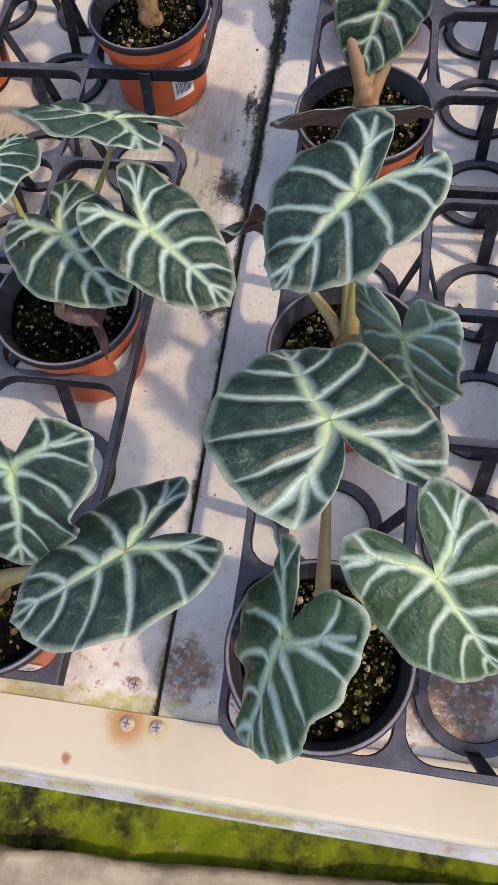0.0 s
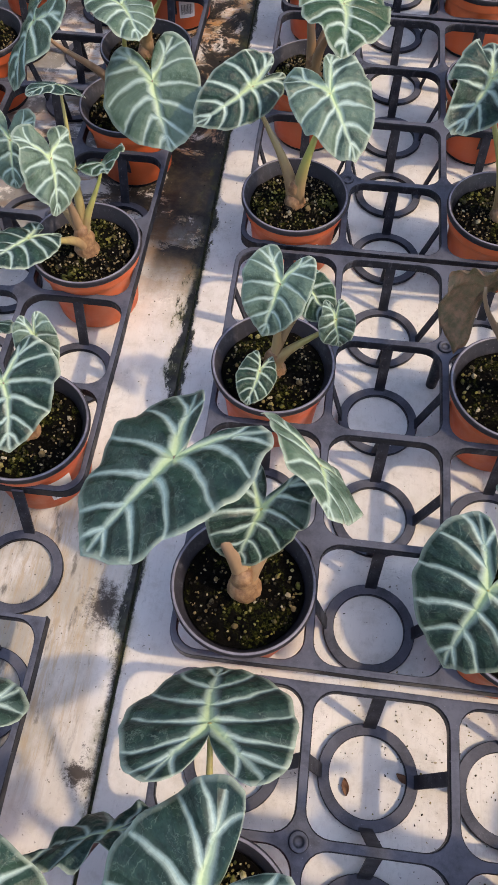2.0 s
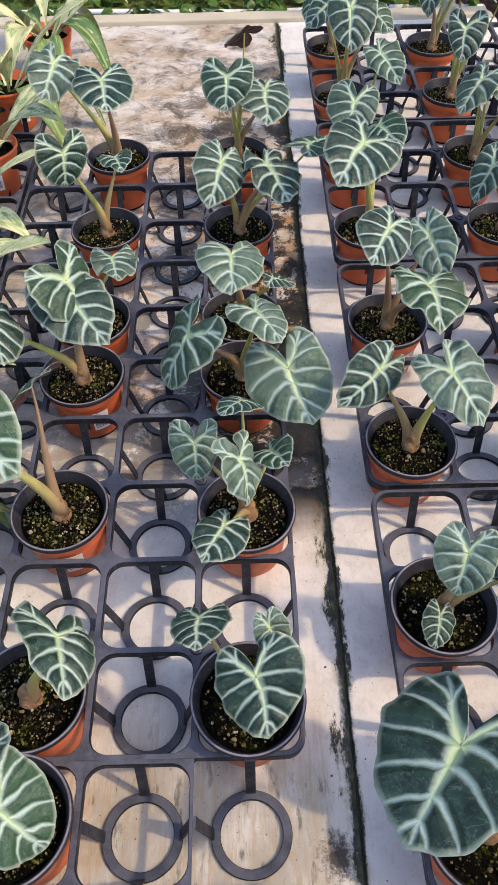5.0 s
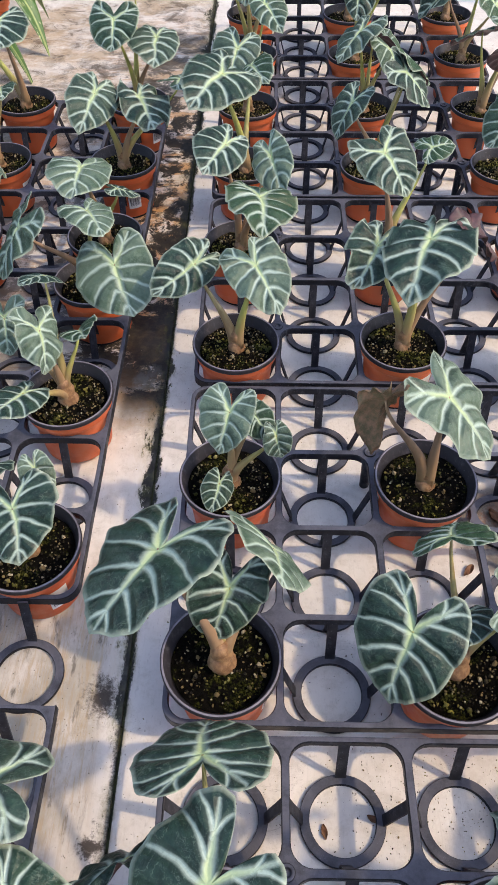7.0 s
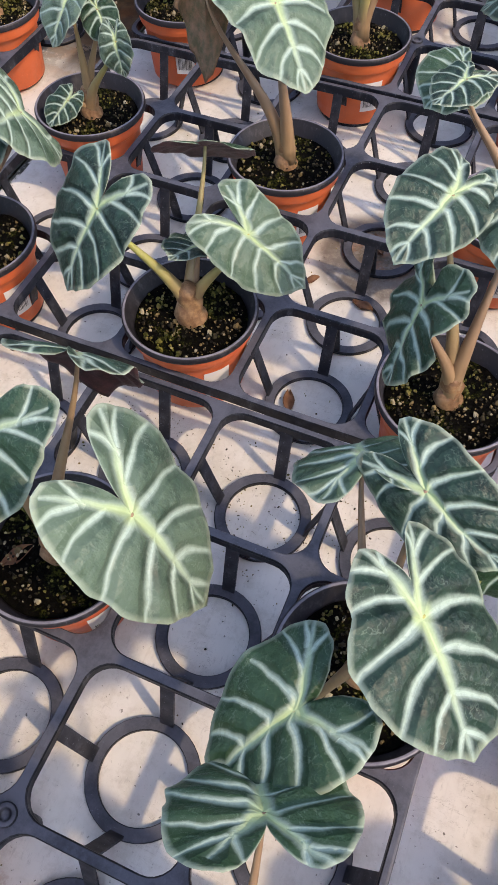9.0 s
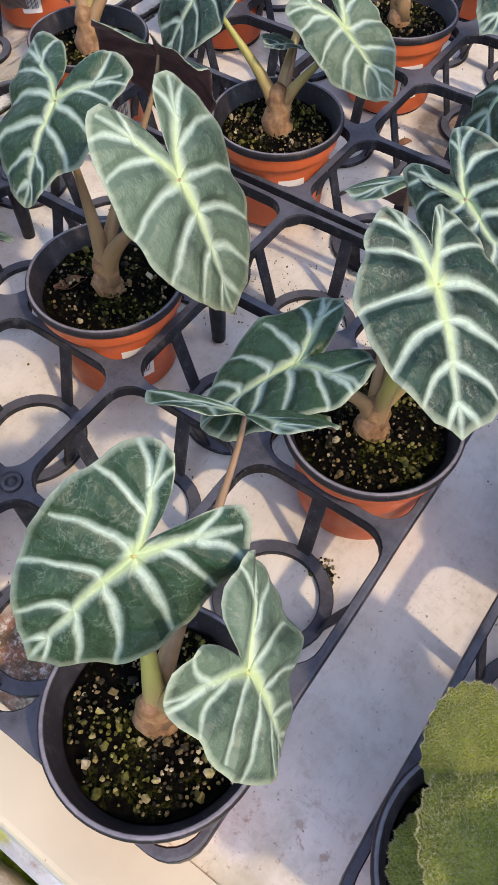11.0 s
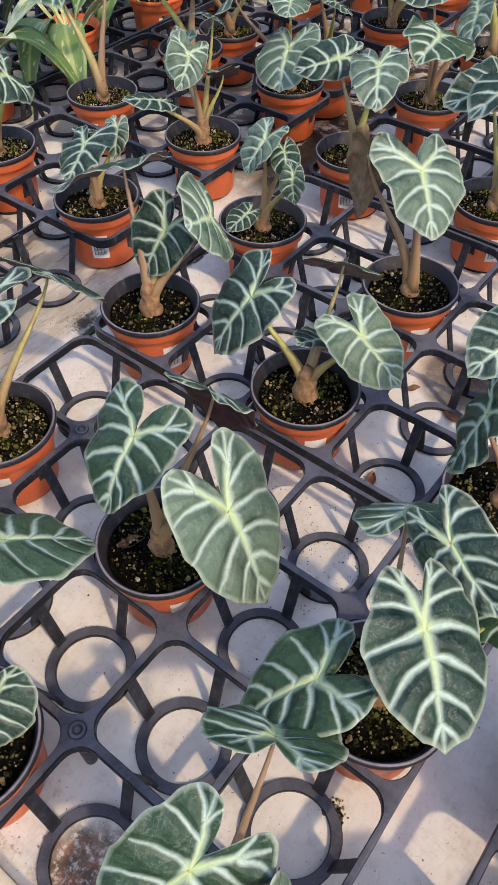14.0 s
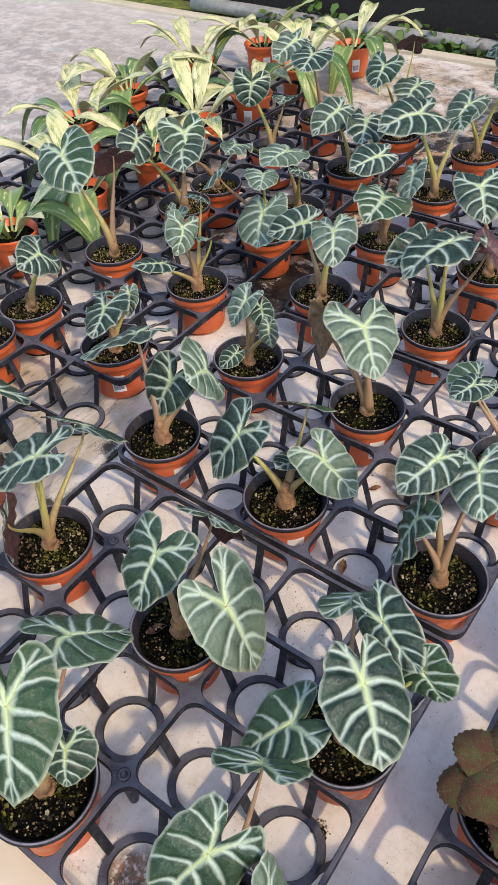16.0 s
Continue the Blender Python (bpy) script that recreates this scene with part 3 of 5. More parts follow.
def strap_mesh(length):
    """A flat strap that runs from the middle of a deck bar (origin) down and outwards (+y) to a ring."""
    bm = bmesh.new()
    w, t = 0.0055, 0.0011
    rows = [(0.002, 0.0 - 0.002), (0.0035, -0.012), (length, -DECK + 0.004)]
    prev = None
    for y, z in rows:
        cur = [bm.verts.new((sx * w, y + sy * t, z)) for sx, sy in ((-1, -1), (1, -1), (1, 1), (-1, 1))]
        if prev:
            for k in range(4):
                bm.faces.new((prev[k], prev[(k + 1) % 4], cur[(k + 1) % 4], cur[k]))
        else:
            bm.faces.new(cur)
        prev = cur
    bm.faces.new(prev[::-1])
    return mesh_of(bm, "strap", M_TRAY, False)


def hub_mesh():
    bm = bmesh.new()
    revolve(bm, [(0.0, 0.0004), (0.0035, 0.0004), (0.0040, 0.0018), (0.0068, 0.0022), (0.0078, 0.0014), (0.0080, -0.012), (0.0060, -DECK + 0.0006), (0.0, -DECK + 0.0006)], 20)
    return mesh_of(bm, "hub", M_TRAY, True)


ME_DECK, ME_RING, ME_HUB = deck_mesh(), ring_mesh(), hub_mesh()
ME_BROKEN = deck_mesh(missing=((4, 0),))
ME_STRAP_X, ME_STRAP_Y = strap_mesh(PX / 2 - 0.040), strap_mesh(PY / 2 - 0.040)


def tray(m, label, deck=None, skip=()):
    t = thing("plant_tray", m, label, "plant tray", "carry trays on the bench")
    d = part("deck", deck or ME_DECK, None, t)
    d.location.z = DECK
    for i in range(NX):
        for j in range(NY):
            cx, cy = (i + 0.5) * PX, (j + 0.5) * PY
            r = part("ring", ME_RING, None, t)
            r.location = (cx, cy, 0)
            for turn, me, ox, oy in ((0, ME_STRAP_Y, 0, -PY / 2), (180, ME_STRAP_Y, 0, PY / 2), (90, ME_STRAP_X, PX / 2, 0), (270, ME_STRAP_X, -PX / 2, 0)):
                if (i, j, turn) in skip:
                    continue
                s = part("strap", me, None, t)
                s.location = (cx + ox, cy + oy, DECK)
                s.rotation_euler.z = radians(turn)
    for i in (1, 3):
        for j in (1, 3):
            h = part("hub", ME_HUB, None, t)
            h.location = (i * PX, j * PY, DECK)
    return t


W, D = NX * PX, NY * PY
BLACK_TRAY = "scuffed black plastic carry tray with round cells"
# right-hand run: long side along x
tray(pose(0.006, -0.013 - D, 0, 0, 0, 0.2), BLACK_TRAY)
tray(pose(W, D, 0, 0, 0, 180), BLACK_TRAY)
tray(pose(0.0, D + 0.010, 0), BLACK_TRAY)
tray(pose(W, 3 * D + 0.020, 0, 0, 0, 180), BLACK_TRAY)
tray(pose(0.004, 3 * D + 0.030, 0), BLACK_TRAY)
# left-hand run: turned, long side along y
LX, LY = -0.109, -0.452
tray(pose(LX, LY, 0, 0, 0, 90), "black plastic carry tray with a broken corner cell", ME_BROKEN, ((4, 0, 270), (4, 0, 0)))
tray(pose(LX, LY + W + 0.003, 0, 0, 0, 90), BLACK_TRAY)
tray(pose(LX, LY + 2 * W + 0.006, 0, 0, 0, 90), BLACK_TRAY)
tray(pose(LX - D - 0.01, LY + 0.2, 0, 0, 0, 90), BLACK_TRAY)
tray(pose(LX - D - 0.01, LY + 0.2 + W + 0.004, 0, 0, 0, 90), BLACK_TRAY)
tray(pose(LX - D - 0.01, LY + 0.2 + 2 * W + 0.008, 0, 0, 0, 90), BLACK_TRAY)
# beyond the gap on the right
tray(pose(0.6575, -0.4415, 0), BLACK_TRAY)
tray(pose(0.6575, 0.0265, 0), BLACK_TRAY)

# ---- pots ----
POT_H, POT_R, POT_B = 0.094, 0.0592, 0.0468


def pot_meshes():
    bm = bmesh.new()
    revolve(bm, [(0.0, 0.0), (POT_B - 0.003, 0.0), (POT_B, 0.003), (0.0511, 0.058), (0.0521, 0.0705), (0.0560, 0.0725), (0.0572, 0.0745), (POT_R - 0.0002, POT_H - 0.007)], 56)
    body = mesh_of(bm, "pot_body", M_POT)
    bm = bmesh.new()
    h, r = POT_H, POT_R
    revolve(bm, [(r - 0.0002, h - 0.0078), (r + 0.0016, h - 0.0072), (r + 0.0023, h - 0.0055), (r + 0.0023, h - 0.0018), (r + 0.0012, h - 0.0002), (r - 0.0006, h), (r - 0.0018, h - 0.0012),
                 (r - 0.0024, h - 0.0050), (r - 0.0040, h - 0.0058), (r - 0.0046, h - 0.0130), (r - 0.0064, h - 0.0140), (r - 0.0072, h - 0.0215), (r - 0.0100, h - 0.0235), (r - 0.016, h - 0.055)], 56)
    rim = mesh_of(bm, "pot_rim", M_LIP)
    return body, rim


ME_BODY, ME_PRIM = pot_meshes()
ME_ORANGE = ME_PRIM.copy()
ME_ORANGE.materials[0] = M_POT


def soil_mesh(seed):
    rnd = random.Random(seed)
    off = Vector((rnd.random() * 50, rnd.random() * 50, 0))
    bm = bmesh.new()
    n, rings = 40, 14
    rad = POT_R - 0.0078
    vs = [[bm.verts.new((0, 0, 0))] * n]
    for k in range(1, rings + 1):
        r = rad * k / rings
        vs.append([bm.verts.new((r * math.cos(2 * math.pi * i / n), r * math.sin(2 * math.pi * i / n), 0)) for i in range(n)])
    for a, b in zip(vs, vs[1:]):
        for i in range(n):
            j = (i + 1) % n
            f = [a[i], b[i], b[j]] + ([a[j]] if a[j] is not a[i] else [])
            bm.faces.new(f)
    for v in bm.verts:
        q = Vector((v.co.x, v.co.y, 0))
        v.co.z = 0.003 * noise.noise(q * 60 + off) + 0.0022 * noise.noise(q * 190 + off) + 0.0035 * (1 - q.length / rad)
    return mesh_of(bm, "soil", M_SOIL)


def grit_mesh(seed, count):
    rnd = random.Random(seed)
    bm = bmesh.new()
    for _ in range(count):
        a, r = rnd.random() * 6.283, (POT_R - 0.011) * math.sqrt(rnd.random())
        s = rnd.uniform(0.0005, 0.0018) * (rnd.uniform(1.5, 2.3) if rnd.random() < 0.13 else 1)
        m = Matrix.Translation((r * math.cos(a), r * math.sin(a), 0.002 + 0.0035 * (1 - r / POT_R) + rnd.uniform(-0.001, 0.001))) @ Euler((rnd.random() * 6, rnd.random() * 6, rnd.random() * 6)).to_matrix().to_4x4() @ Matrix.Diagonal((s, s * rnd.uniform(0.6, 1), s * rnd.uniform(0.5, 0.9), 1))
        g = bmesh.ops.create_icosphere(bm, subdivisions=1, radius=1.0, matrix=m)
        for v in g["verts"]:
            v.co += Vector((rnd.uniform(-1, 1), rnd.uniform(-1, 1), rnd.uniform(-1, 1))) * s * 0.22
    return mesh_of(bm, "grit", M_GRIT, False)


SOILS = [(soil_mesh(s), grit_mesh(s + 50, n)) for s, n in ((1, 260), (2, 480), (3, 680), (4, 340), (5, 560))]


def label_meshes():
    bm = bmesh.new()
    n, r0, r1, z0, z1, half = 8, POT_B + 0.0016, POT_B + 0.0046, 0.021, 0.060, 0.24
    rows = []
    for r, z in ((r0, z0), (r1, z1)):
        rows.append([bm.verts.new(((r + 0.0008) * math.cos(half * (2 * i / n - 1)), (r + 0.0008) * math.sin(half * (2 * i / n - 1)), z)) for i in range(n + 1)])
    for i in range(n):
        bm.faces.new((rows[0][i], rows[0][i + 1], rows[1][i + 1], rows[1][i]))
    paper = mesh_of(bm, "label", M_LABEL)
    bm = bmesh.new()
    for k in range(12):
        u0 = -0.75 + k * 0.125
        u1 = u0 + (0.05 if k % 3 else 0.085)
        q = []
        for u, f in ((u0, 0.15), (u1, 0.15), (u1, 0.55), (u0, 0.55)):
            r, z = r0 + (r1 - r0) * f + 0.0012, z0 + (z1 - z0) * f
            q.append(bm.verts.new((r * math.cos(half * u), r * math.sin(half * u), z)))
        bm.faces.new(q)
    bars = mesh_of(bm, "bars", M_INK)
    return paper, bars


ME_PAPER, ME_BARS = label_meshes()

# ---- leaves ----
# outline of a blade: distance from the petiole's joint, by the angle from the tip
OUTLINE = ((0, 1.035), (4, 0.985), (9, 0.955), (20, 0.885), (35, 0.81), (55, 0.73), (75, 0.675), (95, 0.655), (115, 0.685), (132, 0.735), (146, 0.755), (155, 0.70), (163, 0.54), (171, 0.33), (180, 0.15))


WIDE = ((0, 1.0), (8, 0.96), (20, 0.885), (35, 0.81), (55, 0.745), (75, 0.71), (95, 0.73), (112, 0.79), (126, 0.82), (138, 0.785), (150, 0.66), (161, 0.45), (171, 0.26), (180, 0.14))


SLIM = ((0, 1.045), (4, 0.985), (9, 0.950), (20, 0.872), (35, 0.78), (55, 0.68), (75, 0.605), (95, 0.56), (115, 0.55), (135, 0.57), (150, 0.605), (159, 0.61), (167, 0.53), (174, 0.36), (180, 0.24))


def outline(deg, sinus, wide=""):
    d = abs(deg)
    shape = {"": OUTLINE, "wide": WIDE, "slim": SLIM}[wide]
    for (a, ra), (b, rb) in zip(shape, shape[1:]):
        if d <= b:
            t = (d - a) / (b - a)
            t = t * t * (3 - 2 * t) * 0.5 + t * 0.5
            r = ra + (rb - ra) * t
            break
    return r * (1 - (1 - sinus) * max(0.0, (d - 155) / 25) ** 1.5)


def segments(wide):
    """The ribs as short straight pieces, both halves."""
    seg = []
    for ax, ay, ex, ey, bow, w0, w1 in veins(wide):
        le = math.hypot(ex - ax, ey - ay)
        nx, ny = (ey - ay) / le, -(ex - ax) / le
        pts = [(ax + (ex - ax) * t + nx * bow * 2.2 * t * (1 - t), ay + (ey - ay) * t + ny * bow * 2.2 * t * (1 - t)) for t in (0, 0.2, 0.4, 0.6, 0.8, 1)]
        for side in (1, -1):
            seg += [(side * p[0], p[1], side * q[0], q[1]) for p, q in zip(pts, pts[1:])]
    return np.array(seg)


SEG = {w: segments(w) for w in LOBE}


def leaf_mesh(seed, fold=0.10, droop=0.16, wave=0.03, sinus=1.0, cup=0.0, top=None, under=None, wide=""):
    """A blade with its joint at the origin and its tip along +y, one unit from joint to tip."""
    rnd = random.Random(seed)
    ns, nr = 84, 14
    ph = [rnd.random() * 6.28 for _ in range(6)]
    bend, lop = rnd.uniform(-0.12, 0.12), rnd.uniform(-0.09, 0.09)
    fold, droop, wave = fold * rnd.uniform(0.7, 1.3), droop * rnd.uniform(0.8, 1.25), wave * rnd.uniform(0.8, 1.35)
    pts = [(0.0, 0.0, 0.0)]
    for k in range(1, nr + 1):
        u = k / nr
        for i in range(ns):
            deg = -180 + 360 * i / ns
            r = outline(deg, sinus, wide) * (1 + 0.025 * math.sin(3 * radians(deg) + ph[0]) + 0.012 * math.sin(7 * radians(deg) + ph[1]) + 0.005 * math.sin(13 * radians(deg) + ph[5]))
            a = radians(deg)
            pts.append((u * r * math.sin(a), u * r * math.cos(a), u))
    P = np.array(pts)
    X, Y, U = P[:, 0].copy(), P[:, 1].copy(), P[:, 2]
    UX, UY = X.copy(), Y.copy()
    q = np.full(len(P), 9.0)
    for ax, ay, bx, by in SEG[wide]:
        ex, ey = bx - ax, by - ay
        t = np.clip(((X - ax) * ex + (Y - ay) * ey) / (ex * ex + ey * ey), 0, 1)
        dist = np.hypot(X - ax - t * ex, Y - ay - t * ey)
        q = np.minimum(q, dist)
    edge = np.clip((U - 0.93) / 0.07, 0, 1) ** 2
    swell = 1 + 0.024 * (np.clip(q / 0.15, 0, 1) - 0.45) * U ** 5      # the margin bulges between the ribs
    X, Y = X * swell * (1 + lop * np.sign(X)), Y * swell
    ang = np.arctan2(X, Y)
    Z = fold * np.abs(X) * (1 - 0.3 * U) + cup * (X ** 2 + Y ** 2) - droop * np.where(Y > 0, Y ** 2, 0.55 * Y ** 2) - 0.22 * X ** 2
    Z += wave * U ** 3 * (np.sin(5 * ang + ph[2]) + 0.7 * np.sin(9 * ang + ph[3]) + 0.3 * np.sin(17 * ang + ph[4]))
    Z += 0.034 * np.clip(q / 0.11, 0, 1) ** 1.2 * (1 - 0.75 * U ** 6)
    X += bend * Y * np.abs(Y)
    bm = bmesh.new()
    lay = bm.loops.layers.float_color.new("pattern")
    uvs = bm.loops.layers.uv.new("blade")
    cols = {}

    def sheet(dz, flip, mat):
        vs = []
        for n in range(len(P)):
            v = bm.verts.new((X[n], Y[n], Z[n] + dz * (1 - 0.8 * (U[n] > 0.99))))
            cols[v] = ((0.0, 0.0, edge[n], 1.0), (UX[n], UY[n]))
            vs.append(v)
        ring = lambda k, i: vs[1 + (k - 1) * ns + i % ns]
        for i in range(ns):
            f = [vs[0], ring(1, i), ring(1, i + 1)]
            bm.faces.new(f[::-1] if not flip else f).material_index = mat
        for k in range(1, nr):
            for i in range(ns):
                f = [ring(k, i), ring(k + 1, i), ring(k + 1, i + 1), ring(k, i + 1)]
                bm.faces.new(f[::-1] if not flip else f).material_index = mat
        return [ring(nr, i) for i in range(ns)]

    hi = sheet(0.0, False, 0)
    lo = sheet(-0.014, True, 1)
    for i in range(ns):
        bm.faces.new((hi[i], hi[(i + 1) % ns], lo[(i + 1) % ns], lo[i])).material_index = 0
    for f in bm.faces:
        for l in f.loops:
            l[lay], l[uvs].uv = cols[l.vert]
    return mesh_of(bm, "leaf", [top or {"": M_LEAF, "wide": M_LEAF_WIDE, "slim": M_LEAF_SLIM}[wide], under or M_UNDER])


SHAPES = {"flat": (1, 0.05, 0.10, 0.018), "open": (2, 0.10, 0.18, 0.034), "wavy": (3, 0.12, 0.16, 0.075), "fold": (4, 0.38, 0.22, 0.03), "arch": (6, 0.02, 0.38, 0.03), "cup": (5, 0.16, 0.05, 0.035)}
M_WITHER = make_simple("withered_brown_leaf", (0.09, 0.075, 0.035), (0.25, 0.13, 0.08), 6, 0.6, 0.6)
SHAPES["deep"] = (7, 0.14, 0.15, 0.04)
KINDS = sorted(k + w for k in SHAPES for w in ("", "_wide", "_slim"))


def blade_mesh(shape, seed):
    """One blade of its own: a shape, then _wide or _slim for its outline."""
    if shape == "withered":
        return leaf_mesh(seed, 0.55, 0.35, 0.05, top=M_WITHER, under=M_WITHER, wide="slim")
    if shape == "purple":
        return leaf_mesh(seed, 0.35, 0.45, 0.09, top=M_UNDER, under=M_UNDER, wide="slim")
    base, _, wide = shape.partition("_")
    return leaf_mesh(seed, *SHAPES[base][1:], sinus=0.42 if base == "deep" else 1.0, wide=wide)


def leaf_matrix(joint, azimuth, pitch, roll, length, width):
    """azimuth: where the tip points, from +x towards +y; pitch: how far the tip hangs down; roll: about the midrib."""
    a = radians(azimuth)
    turn = Matrix.Rotation(a - math.pi / 2, 4, "Z") @ Matrix.Rotation(radians(-pitch), 4, "X") @ Matrix.Rotation(radians(roll), 4, "Y")
    return Matrix.Translation(joint) @ turn @ Matrix.Diagonal((length * width, length, length, 1))


def potted_alocasia(x, y, leaves, soil=0, label_turn=None, lean=(0, 0), words="", turn=0.0, stem=1.0):
    """leaves: rows of (joint x, y, z, azimuth, pitch, roll, length, width, shape), in world places; a ! after the shape: a pale silvery blade, ~: a dark one."""
    rnd = random.Random(int(x * 1000) * 7 + int(y * 1000))
    z0 = 0.0052
    base = pose(x, y, z0, lean[0], lean[1], turn)
    t = thing("potted_alocasia", base, words or "silver-veined green alocasia in a terracotta plastic pot", "potted plant", "alocasias on the bench")
    inv = base.inverted()
    pot = part("pot", ME_BODY, None, t, "terracotta plastic pot")
    part("rim", ME_PRIM, None, pot, "dark grey pot rim and lining")
    s, g = SOILS[soil % len(SOILS)]
    ob = part("soil", s, None, t, "dark potting soil with moss")
    ob.location.z = POT_H - 0.0165
    ob.rotation_euler.z = rnd.random() * 6.28
    gr = part("grit", g, None, ob, "beige pumice grit")
    if label_turn is None and rnd.random() < 0.55:
        label_turn = rnd.uniform(-75, -15)
    if label_turn is not None:
        pl = part("label", ME_PAPER, None, pot, "white paper label")
        pl.rotation_euler.z = radians(label_turn)
        part("bars", ME_BARS, None, pl)
    if not leaves:
        return t
    floor = POT_H - 0.0155
    k = len(leaves)
    # swollen papery base
    bm = bmesh.new()
    r = 0.0104 * stem
    tube(bm, [Vector((0.002 * math.sin(i * 2.1), 0.002 * math.cos(i * 1.7), floor - 0.004 + i * 0.0056 * stem)) for i in range(8)], [r * f for f in (1.16, 1.12, 1.0, 0.91, 0.83, 0.75, 0.64, 0.42)], 14)
    for v in bm.verts:
        v.co += 0.0008 * noise.noise_vector(v.co * 150)
    part("stem_base", bm, M_CORM, t, "swollen brown stem base", True)
    for n, (jx, jy, jz, az, pitch, roll, length, width, shape) in enumerate(leaves):
        j = inv @ Vector((jx, jy, jz))
        foot = Vector((0.0022 * math.cos(n * 2.4), 0.0022 * math.sin(n * 2.4), floor + 0.006))
        out = Vector((j.x, j.y, 0))
        a = foot + Vector((out.x * 0.12, out.y * 0.12, (j.z - foot.z) * 0.45))
        b = j + Vector((-out.x * 0.10, -out.y * 0.10, -(j.z - foot.z) * 0.30))
        pts = bezier(foot, a, b, j, 12)
        thick = max(0.0020, length * 0.030)
        bm = bmesh.new()
        tube(bm, pts, [0.0070 * stem / (1 + 0.14 * max(0, k - 2)) * (1 - i / 12) ** 1.8 + thick * (0.95 - 0.30 * i / 12) for i in range(13)], 10)
        part("petiole", bm, M_PETIOLE, t, "", True)
        silver = {"!": 1.0, "~": 0.0}.get(shape[-1], rnd.random() ** 2.2 * 0.6)
        lf = part("leaf", blade_mesh(shape.rstrip("!~"), int(x * 1000) * 31 + int(y * 1000) * 7 + n), None, t)
        lf.color = (silver, silver, silver, 1.0)
        lf.matrix_local = inv @ leaf_matrix((jx, jy, jz), az, pitch, roll, length, width)
    return t


def some_leaves(x, y, seed, count=3):
    rnd = random.Random(seed)
    rows = []
    a0 = rnd.random() * 360
    for n in range(count):
        a = a0 + n * 360 / count + rnd.uniform(-30, 30)
        r = rnd.uniform(0.02, 0.06)
        z = rnd.uniform(0.17, 0.25) + 0.03 * (y > 0.9)
        rows.append((x + r * math.cos(radians(a)), y + r * math.sin(radians(a)), z, a + rnd.uniform(-30, 30), rnd.uniform(15, 50), rnd.uniform(-15, 15), rnd.uniform(0.055, 0.075), rnd.uniform(0.85, 1.05), rnd.choice(KINDS)))
    return rows


COLS_R, COLS_L = (0.058, 0.2915, 0.5275), (-0.166, -0.398)
ROWS_R = (-0.4145, -0.1845, 0.0575, 0.2875, 0.5275, 0.7575, 0.9975, 1.2275, 1.4675, 1.6975)
ROWS_L = (-0.394, -0.161, 0.072, 0.192, 0.425, 0.658, 0.777, 1.010, 1.243)
# plants whose leaves are known one by one
potted_alocasia(0.067, -0.413, [(0.051, -0.427, 0.233, 247, 38, 38, 0.072, 0.74, "deep_wide~"), (0.117, -0.394, 0.249, 313, 31, 6, 0.067, 0.73, "deep_wide"), (0.062, -0.325, 0.256, 123, 17, 13, 0.08, 1.08, "open~")], soil=2)
potted_alocasia(0.064, -0.189, [(0.064, -0.165, 0.239, 224, 16, 7, 0.076, 1.02, "deep~"), (0.097, -0.249, 0.215, 304, 59, 77, 0.055, 1.13, "deep_wide!"), (0.053, -0.075, 0.216, 99, 46, 1, 0.078, 1.06, "flat"), (-0.002, -0.139, 0.178, 198, 12, 60, 0.060, 0.72, "wavy_slim")], soil=2)
potted_alocasia(0.057, 0.056, [(0.006, 0.088, 0.248, 231, 6, 28, 0.086, 1.26, "deep~"), (0.067, 0.085, 0.188, 242, 51, -37, 0.061, 0.96, "fold"), (0.107, 0.118, 0.203, 288, -29, -54, 0.056, 1.32, "open_wide!")], label_turn=-20, soil=0, stem=1.2)
potted_alocasia(0.0575, 0.284, [(0.060, 0.284, 0.212, 250, 40, 4, 0.046, 1.05, "fold!"), (0.085, 0.292, 0.201, 318, 30, 20, 0.036, 0.9, "open_slim"), (0.111, 0.276, 0.183, 296, 66, 8, 0.034, 0.85, "fold_slim"), (0.046, 0.261, 0.112, 256, 18, -15, 0.034, 0.95, "deep_slim")], soil=3)
potted_alocasia(0.057, 0.521, [(0.084, 0.514, 0.233, 305, 16, 9, 0.068, 0.92, "wavy!"), (0.005, 0.54, 0.216, 228, 11, -38, 0.068, 0.82, "open_slim~")], soil=4)
potted_alocasia(0.058, 0.7575, [(0.089, 0.686, 0.222, 283, -1, -14, 0.071, 1.16, "wavy"), (0.038, 0.752, 0.266, 239, 5, -21, 0.066, 1, "flat_slim"), (0.103, 0.782, 0.234, 285, 18, 36, 0.068, 0.8, "fold_slim!")], soil=2)
potted_alocasia(0.058, 0.9975, [(0.025, 0.947, 0.28, 242, -3, -18, 0.097, 0.89, "open"), (0.069, 1.066, 0.243, 282, -12, 32, 0.059, 0.91, "arch")], soil=1)
potted_alocasia(0.291, 0.054, [(0.229, 0.037, 0.202, 238, 43, -3, 0.069, 1.07, "deep"), (0.34, 0.075, 0.182, 0, 40, 18, 0.067, 0.83, "deep!"), (0.277, 0.133, 0.206, 74, 37, -25, 0.055, 0.95, "flat_wide"), (0.293, 0.077, 0.151, 264, -31, 2, 0.039, 1.03, "fold")], soil=1, label_turn=-40, stem=1.2)
potted_alocasia(0.2915, 0.284, [(0.284, 0.266, 0.257, 322, 29, -14, 0.076, 1.02, "open_wide!"), (0.22, 0.262, 0.256, 115, 66, 10, 0.075, 0.55, "withered")], soil=0)
